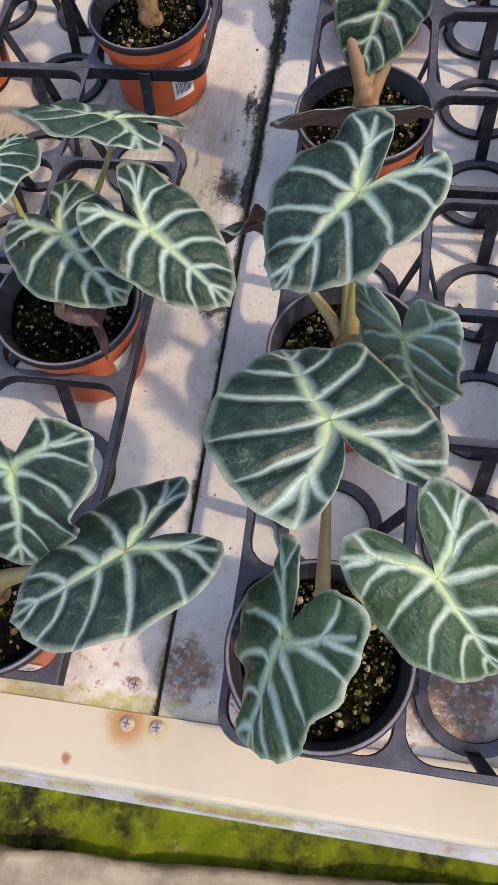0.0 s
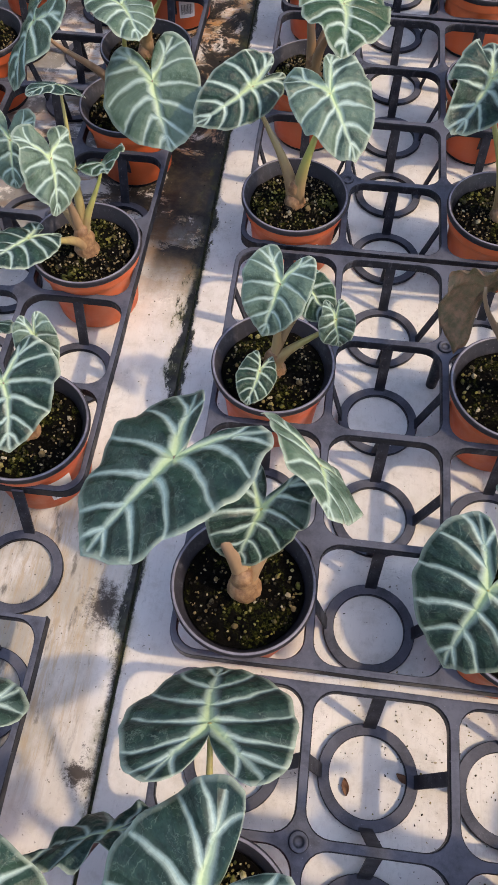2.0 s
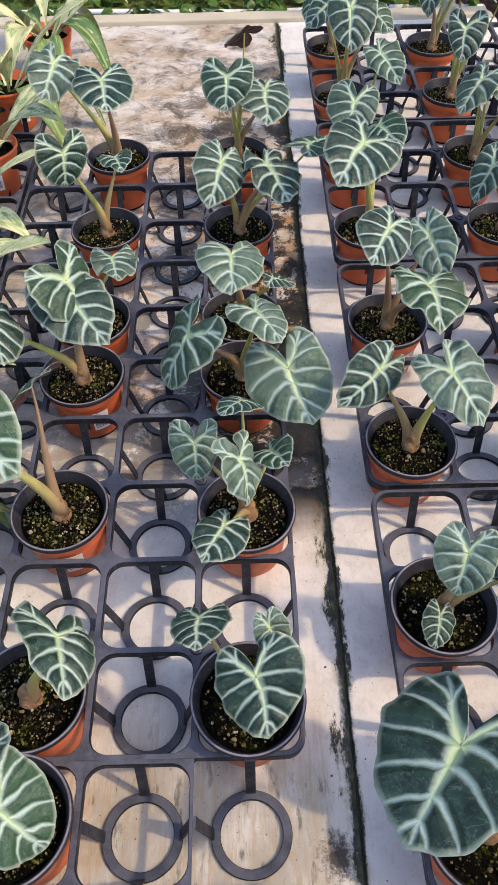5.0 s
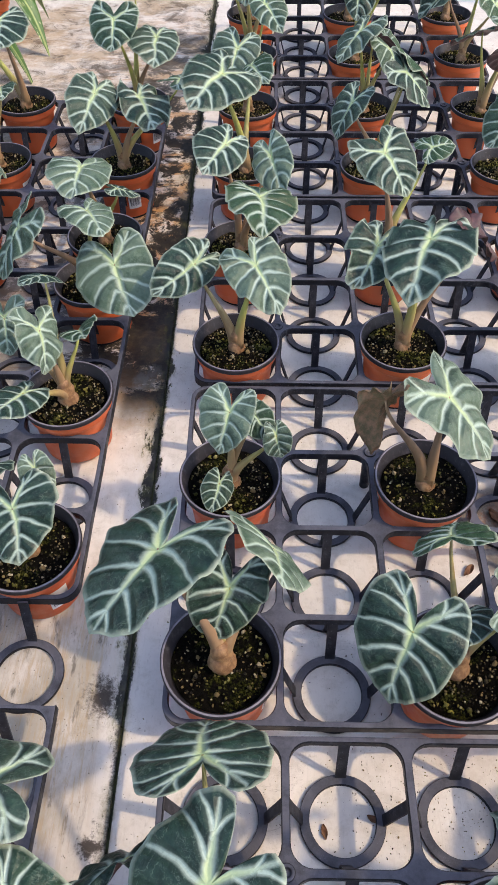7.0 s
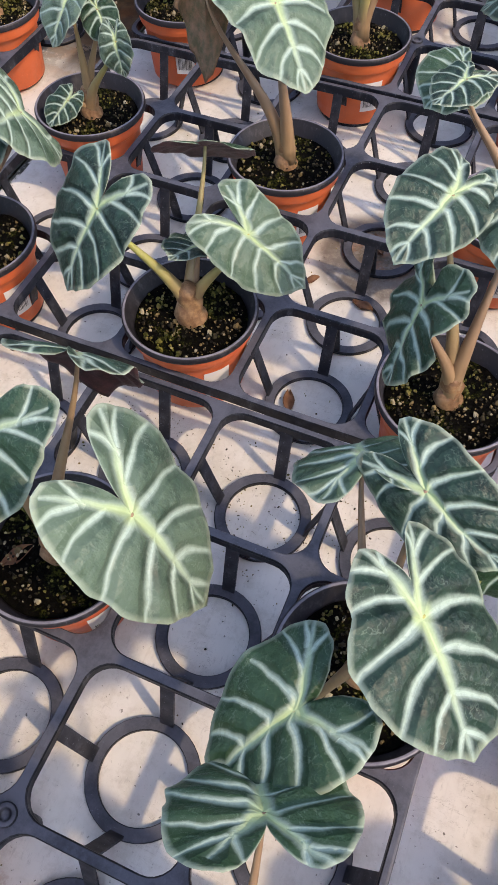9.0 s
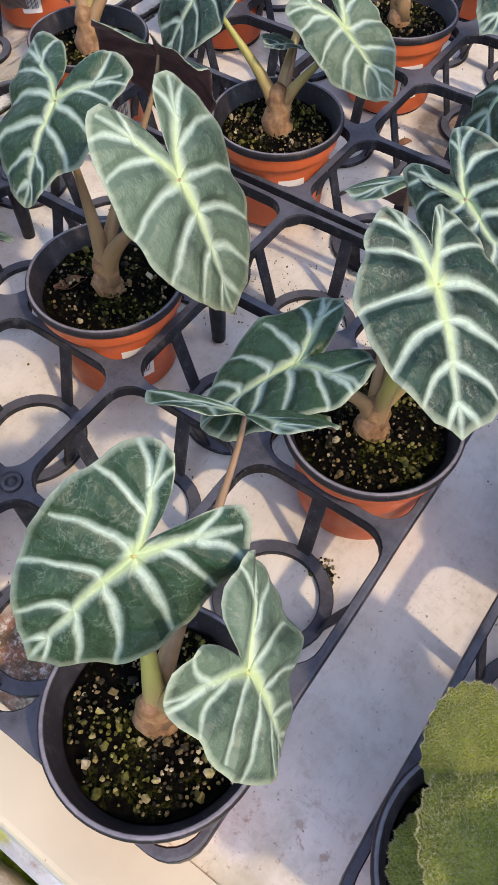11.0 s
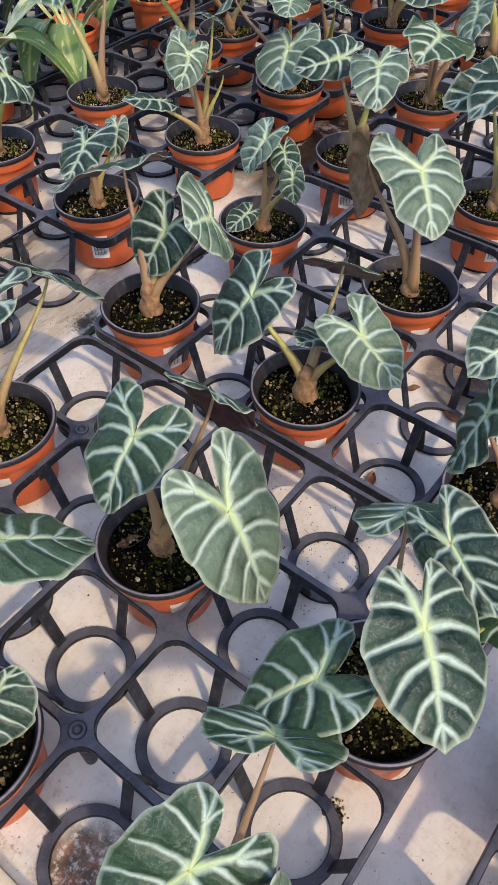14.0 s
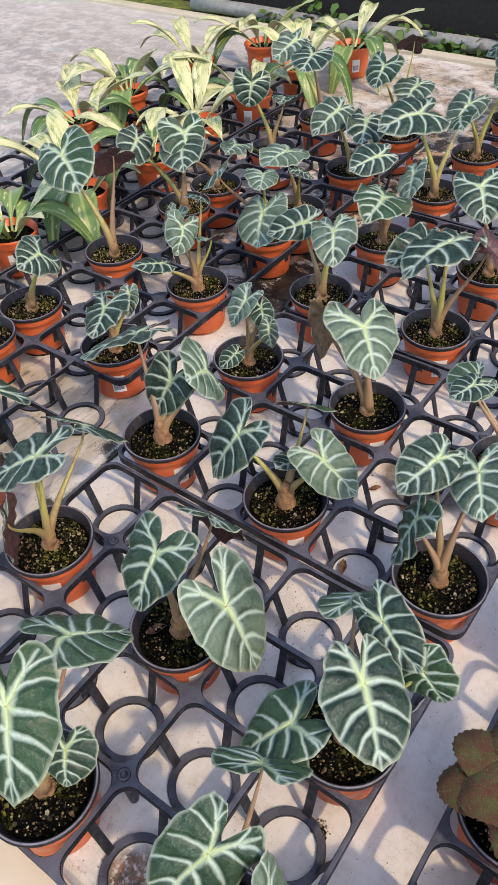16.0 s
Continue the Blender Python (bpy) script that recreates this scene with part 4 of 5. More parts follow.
potted_alocasia(0.2915, 0.5275, [(0.297, 0.514, 0.274, 246, 3, 11, 0.094, 1.02, "wavy_slim~"), (0.241, 0.551, 0.238, 252, 5, -28, 0.075, 0.82, "wavy_slim~"), (0.353, 0.543, 0.267, 4, 34, 1, 0.06, 0.9, "purple")], soil=1, label_turn=-50)
potted_alocasia(0.2915, 0.7575, [(0.262, 0.718, 0.273, 308, 30, 7, 0.067, 0.97, "open_wide"), (0.343, 0.79, 0.242, 16, -11, 7, 0.038, 1.03, "open_wide")], soil=0)
potted_alocasia(0.299, -0.191, [(0.288, -0.191, 0.236, 274, 33, 9, 0.065, 0.95, "deep_wide~"), (0.387, -0.197, 0.226, 352, 53, -13, 0.084, 0.95, "flat!"), (0.307, -0.115, 0.236, 95, 55, 0, 0.058, 1.08, "arch")], soil=3)
potted_alocasia(0.3, -0.419, [(0.296, -0.407, 0.252, 313, 32, 0, 0.086, 0.8, "wavy"), (0.337, -0.393, 0.183, 299, 54, -3, 0.043, 1.01, "open"), (0.275, -0.315, 0.225, 62, 25, -22, 0.071, 1.08, "flat_wide")], soil=1)
potted_alocasia(0.533, -0.189, [(0.55, -0.193, 0.233, 317, 25, -20, 0.078, 1.04, "flat_slim~"), (0.507, -0.253, 0.199, 230, 21, 12, 0.063, 0.9, "fold_wide~"), (0.492, -0.107, 0.217, 115, 30, -10, 0.052, 1.15, "arch"), (0.532, -0.123, 0.231, 330, 15, 40, 0.061, 0.74, "open"), (0.585, -0.133, 0.201, 347, 45, 63, 0.045, 1.05, "open")], soil=1)
potted_alocasia(0.534, -0.419, [(0.517, -0.391, 0.222, 249, 29, -43, 0.07, 0.86, "deep~"), (0.578, -0.397, 0.197, 349, 61, -26, 0.069, 0.8, "deep_wide!"), (0.511, -0.304, 0.215, 122, 50, 7, 0.057, 1.21, "fold")], soil=2, label_turn=-60)
potted_alocasia(0.5275, 0.2875, [(0.447, 0.298, 0.21, 241, 8, -12, 0.042, 1.23, "open"), (0.456, 0.267, 0.227, 248, 1, -2, 0.039, 0.95, "open")], soil=2)
potted_alocasia(0.528, 0.053, [(0.489, 0.043, 0.194, 251, 51, 40, 0.063, 0.95, "wavy_wide~"), (0.486, 0.087, 0.256, 248, 9, -18, 0.058, 1, "open_slim"), (0.533, 0.098, 0.254, 304, 14, 19, 0.058, 1, "flat")], soil=1)
potted_alocasia(-0.165, -0.165, [(-0.107, -0.099, 0.224, 174, -5, 32, 0.073, 0.93, "flat_wide"), (-0.066, -0.184, 0.217, 329, 20, 4, 0.068, 0.81, "open"), (-0.134, -0.174, 0.194, 313, 11, 11, 0.06, 1.02, "arch"), (-0.142, -0.19, 0.165, 330, 35, -40, 0.062, 0.6, "purple"), (-0.168, -0.157, 0.244, 297, -14, -4, 0.042, 1.1, "open")], soil=0, words="alocasia with a wilting purple leaf in a terracotta plastic pot")
potted_alocasia(-0.163, -0.399, [(-0.034, -0.393, 0.223, 216, 5, 26, 0.07, 1.04, "flat~"), (-0.104, -0.358, 0.227, 274, 41, 23, 0.06, 1.21, "wavy_wide")], soil=0)
potted_alocasia(-0.167, 0.184, [(-0.158, 0.173, 0.184, 288, 21, 19, 0.054, 1.25, "wavy"), (-0.216, 0.248, 0.153, 268, -33, 9, 0.044, 1.09, "open"), (-0.143, 0.22, 0.189, 300, 45, 7, 0.036, 0.89, "fold_slim!")], soil=3, label_turn=-48)
potted_alocasia(-0.164, 0.418, [(-0.221, 0.435, 0.211, 270, 52, 11, 0.048, 0.84, "open_wide!"), (-0.169, 0.401, 0.222, 293, 38, -37, 0.053, 0.82, "wavy_wide!"), (-0.19, 0.348, 0.169, 242, -18, 1, 0.055, 0.95, "flat_slim~"), (-0.166, 0.455, 0.26, 223, -29, 15, 0.032, 1.03, "arch_wide"), (-0.134, 0.437, 0.191, 295, -39, 13, 0.046, 0.97, "fold_slim")], soil=4, stem=1.1)
potted_alocasia(-0.166, 0.658, [(-0.106, 0.566, 0.194, 289, 26, 18, 0.078, 1.06, "flat!"), (-0.23, 0.584, 0.24, 217, 45, 15, 0.075, 0.92, "open_wide"), (-0.145, 0.622, 0.24, 305, -5, -9, 0.057, 0.92, "open!")], soil=3)
potted_alocasia(-0.166, 0.777, [(-0.176, 0.749, 0.231, 274, -9, -8, 0.076, 0.95, "open!"), (-0.12, 0.717, 0.216, 11, 19, -12, 0.034, 1.01, "flat_wide")], soil=3)
potted_alocasia(-0.166, 1.01, [(-0.117, 0.983, 0.225, 290, 6, -11, 0.08, 0.95, "wavy_slim~"), (-0.191, 0.977, 0.235, 257, 15, -25, 0.074, 1, "open_slim"), (-0.049, 1.021, 0.239, 35, 0, -9, 0.056, 0.99, "flat_wide")], soil=0)
potted_alocasia(-0.166, 1.243, [(-0.18, 1.172, 0.277, 268, 42, 1, 0.055, 1.13, "open_wide"), (-0.113, 1.222, 0.228, 271, 7, -6, 0.077, 1.08, "open_slim"), (-0.149, 1.259, 0.311, 213, -14, 46, 0.046, 1.01, "arch_wide")], soil=0)
potted_alocasia(-0.398, 0.192, [(-0.344, 0.204, 0.214, 289, -17, -46, 0.062, 0.94, "open_wide")], soil=2)
potted_alocasia(-0.398, 0.425, [(-0.479, 0.415, 0.287, 331, 17, 25, 0.095, 0.97, "flat"), (-0.397, 0.47, 0.282, 205, 30, 42, 0.053, 1.05, "arch")], soil=2)
potted_alocasia(-0.398, 0.658, [(-0.392, 0.678, 0.253, 328, 50, -12, 0.07, 1.1, "open_wide"), (-0.486, 0.625, 0.238, 290, 10, -35, 0.07, 1, "open_slim")], soil=2)
potted_alocasia(-0.398, 0.777, [(-0.389, 0.662, 0.234, 307, 11, 5, 0.079, 0.95, "open"), (-0.354, 0.807, 0.187, 283, -10, -7, 0.054, 1, "wavy")], soil=1)
potted_alocasia(-0.398, 1.01, [(-0.439, 0.99, 0.251, 276, 71, -35, 0.056, 1.12, "open_wide"), (-0.364, 1.024, 0.221, 292, -15, 1, 0.044, 1, "fold")], soil=1)
potted_alocasia(-0.398, 1.243, [(-0.397, 1.196, 0.265, 276, 9, -3, 0.073, 1.09, "open"), (-0.486, 1.248, 0.27, 264, 11, -22, 0.078, 1, "wavy_slim")], soil=0)
potted_alocasia(0.058, 1.2275, [(0.042, 1.174, 0.227, 250, 28, -8, 0.068, 1, "open"), (0.092, 1.25, 0.275, 300, 20, 15, 0.06, 0.95, "wavy_slim")], soil=2)
potted_alocasia(0.058, 1.4675, [(0.051, 1.389, 0.297, 262, 40, 0, 0.075, 0.95, "flat"), (0.015, 1.45, 0.28, 215, 20, -10, 0.058, 0.9, "open_slim"), (0.105, 1.46, 0.262, 320, 25, 12, 0.055, 1, "cup")], soil=3)

known = [o.matrix_world.translation for o in scene.objects if o.name.startswith("potted_alocasia")]
n = 0
for cx in COLS_R + COLS_L:
    for cy in (ROWS_R if cx > 0 else ROWS_L):
        n += 1
        if all(math.hypot(cx - q.x, cy - q.y) > 0.05 for q in known) and (cx, cy) != (-0.166, 0.072):
            potted_alocasia(cx, cy, some_leaves(cx, cy, n), soil=n)

# ---- variegated peace lilies, far side of the bench ----
def lance_mesh(seed, arch, width, twist=0.0):
    """A lance-shaped blade from its foot at the origin along +y, one unit long, bending down."""
    rnd = random.Random(seed)
    bm = bmesh.new()
    uvs = bm.loops.layers.uv.new("blade")
    n, m = 16, 6
    ph = rnd.random() * 6
    top, low, place = [], [], {}
    for i in range(n + 1):
        t = i / n
        w = width * (0.10 + 0.90 * math.sin(math.pi * min(1, t ** 0.85)) ** 0.75) if 0.18 < t < 1 else (width * 0.10 if t <= 0.18 else 0.002)
        if 0.18 < t < 1:
            w = max(width * 0.06, width * math.sin(math.pi * ((t - 0.14) / 0.86) ** 0.85) ** 1.05)
        z = 1.0 * t - arch * t * t * 1.1
        y = t * (1 - 0.25 * t * arch)
        a, b = [], []
        for k in range(m + 1):
            s = k / m * 2 - 1
            x = s * w
            dz = 0.35 * abs(s) * w + 0.012 * math.sin(9 * t + ph + 2 * s) * abs(s)
            v = bm.verts.new((x + twist * t * t, y, z + dz))
            q = bm.verts.new((x + twist * t * t, y, z + dz - 0.006))
            place[v] = place[q] = (s * w, t)
            a.append(v), b.append(q)
        top.append(a), low.append(b)
    for i in range(n):
        for k in range(m):
            bm.faces.new((top[i][k], top[i][k + 1], top[i + 1][k + 1], top[i + 1][k]))
            bm.faces.new((low[i][k + 1], low[i][k], low[i + 1][k], low[i + 1][k + 1]))
        for k, f in ((0, False), (m, True)):
            q = (top[i][k], top[i + 1][k], low[i + 1][k], low[i][k])
            bm.faces.new(q[::-1] if f else q)
    for f in bm.faces:
        for l in f.loops:
            l[uvs].uv = place[l.vert]
    return bm


def make_lance(name, pale):
    k = Mat(name, 0.38)
    uv = k.t.nodes.new("ShaderNodeSeparateXYZ")
    k.t.links.new(k.co.outputs["UV"], uv.inputs[0])
    st = k.noise(11, 6, 0.7, stretch=(2.5, 0.6, 1))
    green = k.mix(k.random(), (0.05, 0.12, 0.035), (0.15, 0.25, 0.07))
    cream = (0.52, 0.52, 0.29)
    lo, hi = (0.34, 0.54) if pale else (0.54, 0.68)
    c = k.mix(k.ramp(st, lo, hi), green, cream)
    mid = k.ramp(k.math("ABSOLUTE", uv.outputs[0]), 0.016, 0.006)
    c = k.mix(k.math("MULTIPLY", mid, 0.6), c, (0.35, 0.42, 0.16))
    k.color(c).bump(k.noise(40, 4, space="UV", stretch=(1, 6, 1)), 0.2, 0.001)
    return k.m


M_LANCE, M_PALE = make_lance("green_lily_leaf", False), make_lance("cream_lily_leaf", True)
LANCES = [mesh_of(lance_mesh(i, a, w, tw), "lily_leaf", M_PALE if i in (0, 1, 3, 5) else M_LANCE) for i, (a, w, tw) in enumerate(((0.60, 0.100, 0.1), (0.85, 0.112, 0.0), (1.15, 0.12, -0.1), (0.40, 0.075, 0.08), (1.25, 0.125, 0.12), (0.72, 0.105, -0.05)))]


def peace_lily(x, y, seed, size=1.0, words=""):
    rnd = random.Random(seed)
    base = pose(x, y, 0.0052)
    t = thing("potted_peace_lily", base, words or "cream and green variegated peace lily in terracotta pot", "potted plant", "variegated lilies on the bench")
    pot = part("pot", ME_BODY, None, t, "terracotta plastic pot")
    part("rim", ME_ORANGE, None, pot, "terracotta pot rim")
    so, g = SOILS[seed % len(SOILS)]
    ob = part("soil", so, None, t)
    ob.location.z = POT_H - 0.0165
    pl = part("label", ME_PAPER, None, pot, "white paper label")
    pl.rotation_euler.z = radians(rnd.uniform(-75, -25))
    part("bars", ME_BARS, None, pl)
    k = rnd.randint(8, 10)
    for n in range(k):
        me = LANCES[3] if n < 1 else rnd.choice(LANCES[:3] + LANCES[4:])
        lf = part("leaf", me, None, t)
        s = size * rnd.uniform(0.20, 0.30)
        a = n * 137.5 + rnd.uniform(-20, 20)
        lf.matrix_local = Matrix.Translation((0.008 * math.cos(radians(a)), 0.008 * math.sin(radians(a)), POT_H - 0.024)) @ Matrix.Rotation(radians(a - 90), 4, "Z") @ Matrix.Rotation(radians(rnd.uniform(0, 14) if n < 1 else rnd.uniform(-8, 18)), 4, "X") @ Matrix.Diagonal((s, s, s, 1))
    return t


for n, (x, y) in enumerate(((-0.994, 0.905), (-1.012, 1.131), (-0.676, 1.055), (-0.641, 0.825), (-0.656, 0.590), (-1.012, 1.453), (-0.905, 1.68), (-0.657, 0.362), (-0.665, 1.29), (-0.622, 1.80), (-0.672, 1.55))):
    peace_lily(x, y, 20 + n, 1.0)


# ---- begonias beyond the gap ----
def make_fuzzy(name, a, b, c3):
    k = Mat(name, 0.75)
    c = k.mix(k.ramp(k.noise(5, 5, 0.7), 0.35, 0.65), a, b)
    c = k.mix(k.ramp(k.noise(48, 3, 0.6), 0.50, 0.68, 0, 0.8), c, c3)
    k.color(c).bump(k.noise(44, 3, 0.5), 0.8, 0.02)
    return k.m


M_BEG_GREEN = make_fuzzy("fuzzy_yellow_green_leaf", (0.21, 0.26, 0.030), (0.36, 0.40, 0.06), (0.15, 0.19, 0.03))
M_BEG_RED = make_fuzzy("dark_red_brown_leaf", (0.15, 0.032, 0.022), (0.09, 0.12, 0.03), (0.30, 0.12, 0.05))
M_HAIR = make_simple("pale_leaf_hair", (0.40, 0.40, 0.20), (0.52, 0.50, 0.32), 60, 0.7, 0.0)


def round_leaf(seed, mat, hairs):
    """A rounded, toothed, puckered begonia blade with short hairs; foot at the origin, one unit long along +y."""
    rnd = random.Random(seed)
    bm = bmesh.new()
    ns, nr = 72, 12
    ph = [rnd.random() * 6 for _ in range(4)]
    grid = []
    for k in range(1, nr + 1):
        u = k / nr
        ring = []
        for i in range(ns):
            a = 2 * math.pi * i / ns
            r = 0.52 * (1 + 0.10 * math.cos(a) + 0.05 * math.sin(3 * a + ph[0]) + 0.035 * u ** 6 * math.sin(26 * a))
            x, y = u * r * math.sin(a), 0.45 + u * r * math.cos(a)
            z = 0.10 * (1 - u * u) - 0.22 * u ** 3 * (0.5 + 0.5 * math.sin(2 * a + ph[1])) + 0.035 * noise.noise(Vector((x * 6, y * 6, seed)))
            ring.append(bm.verts.new((x, y, z)))
        grid.append(ring)
    mid = bm.verts.new((0, 0.45, 0.10))
    low = [[bm.verts.new(v.co - Vector((0, 0, 0.02))) for v in r] for r in grid]
    for i in range(ns):
        j = (i + 1) % ns
        bm.faces.new((mid, grid[0][j], grid[0][i]))
        for a, b in zip(grid, grid[1:]):
            bm.faces.new((a[i], a[j], b[j], b[i]))
        for a, b in zip(low, low[1:]):
            bm.faces.new((a[j], a[i], b[i], b[j]))
        bm.faces.new((grid[-1][i], grid[-1][j], low[-1][j], low[-1][i]))
    tips = []
    for _ in range(hairs):
        rim = rnd.random() < 0.16
        k = nr - 1 if rim else min(nr - 2, int(math.sqrt(rnd.random()) * (nr - 1)))
        i = rnd.randrange(ns)
        j = (i + 1) % ns
        w = rnd.random()
        p = grid[k][i].co.lerp(grid[k][j].co, w)
        if not rim:
            p = p.lerp(grid[k + 1][i].co.lerp(grid[k + 1][j].co, w), rnd.random())
        out = Vector((p.x, p.y - 0.45, 0)) * (0.9 if rim else 0.25)
        tips.append((p, (out + Vector((rnd.uniform(-.25, .25), rnd.uniform(-.25, .25), 0.55))).normalized()))
    blade = mesh_of(bm, "begonia_leaf", mat)
    bm = bmesh.new()
    for p, d in tips:
        s = d.cross(Vector((0.3, 0.2, 0.9))).normalized() * 0.0026
        t = d.cross(s).normalized() * 0.0026
        h = rnd.uniform(0.014, 0.034)
        q = [bm.verts.new(p + s), bm.verts.new(p - s * 0.5 + t), bm.verts.new(p - s * 0.5 - t)]
        e = bm.verts.new(p + d * h)
        for a, b in ((0, 1), (1, 2), (2, 0)):
            bm.faces.new((q[a], q[b], e))
    return blade, mesh_of(bm, "hair", M_HAIR, False)


BEG = {"green": [round_leaf(i, M_BEG_GREEN, 8000) for i in (1, 2)], "red": [round_leaf(i, M_BEG_RED, 500) for i in (3, 4)]}


def begonia(x, y, colour, seed, words, leaves):
    """leaves: rows of (azimuth, reach, height over the rim, size, tilt)."""
    rnd = random.Random(seed)
    t = thing("potted_begonia", pose(x, y, 0.0052), words, "potted plant", "begonias on the bench")
    pot = part("pot", ME_BODY, None, t, "terracotta plastic pot")
    part("rim", ME_PRIM, None, pot, "dark grey pot rim and lining")
    so, g = SOILS[seed % len(SOILS)]
    ob = part("soil", so, None, t)
    ob.location.z = POT_H - 0.0165
    part("grit", g, None, ob)
    for a, reach, up, s, tilt in leaves:
        j = Vector((reach * math.cos(radians(a)), reach * math.sin(radians(a)), POT_H + up))
        bm = bmesh.new()
        foot = Vector((0.004 * math.cos(radians(a)), 0.004 * math.sin(radians(a)), POT_H - 0.024))
        tube(bm, bezier(foot, foot + Vector((0, 0, 0.03)), j - Vector((0, 0, 0.02)), j, 8), [0.0028 - 0.0008 * i / 8 for i in range(9)], 8)
        part("petiole", bm, M_PETIOLE, t, "", True)
        blade, hair = rnd.choice(BEG[colour])
        lf = part("leaf", blade, None, t)
        lf.matrix_local = Matrix.Translation(j) @ Matrix.Rotation(radians(a - 90), 4, "Z") @ Matrix.Rotation(radians(-tilt), 4, "X") @ Matrix.Diagonal((s, s, s, 1))
        part("hair", hair, None, lf, "short pale hairs")
    return t


def ring_of_leaves(seed, size):
    rnd = random.Random(seed)
    return [(rnd.uniform(0, 360) / 9 + n * 137.5, rnd.uniform(0.008, 0.020), (0.014, 0.046, 0.082)[n % 3] + rnd.uniform(-0.006, 0.008), size * rnd.uniform(0.85, 1.1) * (1.0, 0.95, 0.8)[n % 3], rnd.uniform(2, 26)) for n in range(10)]


GREEN_BEG, RED_BEG = "hairy yellow-green begonia in a terracotta plastic pot", "dark red-brown toothed begonia in a terracotta pot"
# high leaves towards +x are unseen, added to shade the gap
begonia(0.7155, -0.384, "green", 40, GREEN_BEG, [(184, -0.010, 0.070, 0.064, 12), (142, 0.024, 0.052, 0.052, -4), (216, -0.004, 0.046, 0.062, 14), (62, 0.022, 0.080, 0.080, 4), (2, 0.030, 0.105, 0.080, 0), (300, 0.022, 0.090, 0.078, 4), (330, 0.010, 0.112, 0.064, 4), (30, 0.040, 0.066, 0.074, 10)])
begonia(0.7155, -0.158, "red", 41, RED_BEG, [(203, 0.028, 0.036, 0.055, 12), (165, 0.024, 0.046, 0.058, 8), (118, 0.020, 0.054, 0.060, 6), (20, 0.030, 0.100, 0.070, 0), (330, 0.030, 0.085, 0.070, 2), (70, 0.024, 0.080, 0.066, 4)] + ring_of_leaves(3, 0.060)[3:])
# six more plants out of view, added so their crowns shade the gap
for n, (x, y, col) in enumerate(((0.7155, 0.084, "red"), (0.832, -0.2715, "red"), (0.9485, -0.3865, "green"), (0.9485, -0.1565, "red"), (0.832, -0.0415, "red"), (0.832, 0.199, "green"))):
    begonia(x, y, col, 42 + n, GREEN_BEG if col == "green" else RED_BEG, ring_of_leaves(60 + n, 0.074 if col == "green" else 0.058))


# ---- floor beside the bench, weeds, pipe ----
def weeds():
    rnd = random.Random(9)
    bm = bmesh.new()
    for _ in range(5200):
        x, y = rnd.uniform(-2.6, 2.2), rnd.uniform(2.2, 4.1)
        h = rnd.uniform(0.02, 0.16) * (0.6 + 0.6 * noise.noise(Vector((x * 2, y * 2, 0))))
        c = Vector((x, y, -0.61 + max(0.015, h)))
        r = rnd.uniform(0.012, 0.034)
        m = Matrix.Translation(c) @ Euler((rnd.uniform(-0.8, 0.8), rnd.uniform(-0.8, 0.8), rnd.random() * 6.3)).to_matrix().to_4x4()
        vs = [bm.verts.new(m @ Vector((r * math.cos(a) * (1 if i % 2 else 0.8), r * 1.15 * math.sin(a), 0.15 * r * math.cos(2 * a)))) for i, a in enumerate(k * math.pi / 3 for k in range(6))]
        bm.faces.new(vs)
    k = Mat("weed_leaves", 0.5)
    c = k.mix(k.island(), (0.022, 0.062, 0.010), (0.07, 0.155, 0.025))
    k.color(c)
    tagged(new("weeds", mesh_of(bm, "weeds", k.m, False)), "low green weeds on the ground behind the bench", "weeds", kind="stuff")


weeds()


def pipe(name, a, b, r, mat, label):
    bm = bmesh.new()
    a, b = Vector(a), Vector(b)
    pts = [a.lerp(b, i / 24) + Vector((0, 0, 0.006 * math.sin(i * 0.9))) for i in range(25)]
    tube(bm, pts, [r] * 25, 12)
    for i in (6, 14, 21):
        d = (b - a).normalized() * 0.03
        tube(bm, [pts[i] - d, pts[i] + d], [r * 1.2] * 2, 12)
    ob = new(name, mesh_of(bm, name, mat))
    return tagged(ob, label, "pipe")


pipe("irrigation_pipe", (-3.2, 4.02, -0.57), (2.6, 4.02, -0.57), 0.045, M_PIPE, "grey irrigation pipe lying on the ground")
pipe("water_hose", (-3.0, 3.72, -0.585), (2.6, 3.60, -0.585), 0.014, M_LABEL, "pale water hose lying among the weeds")


def steel_post(x, y):
    bm = bmesh.new()
    box(bm, -0.025, 0.025, -0.02, 0.02, 0, 2.6, 0.004)
    t = thing("steel_post", pose(x, y, -0.62), "grey square steel post behind the bench", "post", "posts behind the bench")
    part("shaft", bm, M_PIPE, t)
    bm = bmesh.new()
    box(bm, -0.05, 0.05, -0.05, 0.05, -0.01, 0.008, 0.002)
    part("foot_plate", bm, M_PIPE, t)


steel_post(0.415, 2.03)
steel_post(0.83, 2.03)


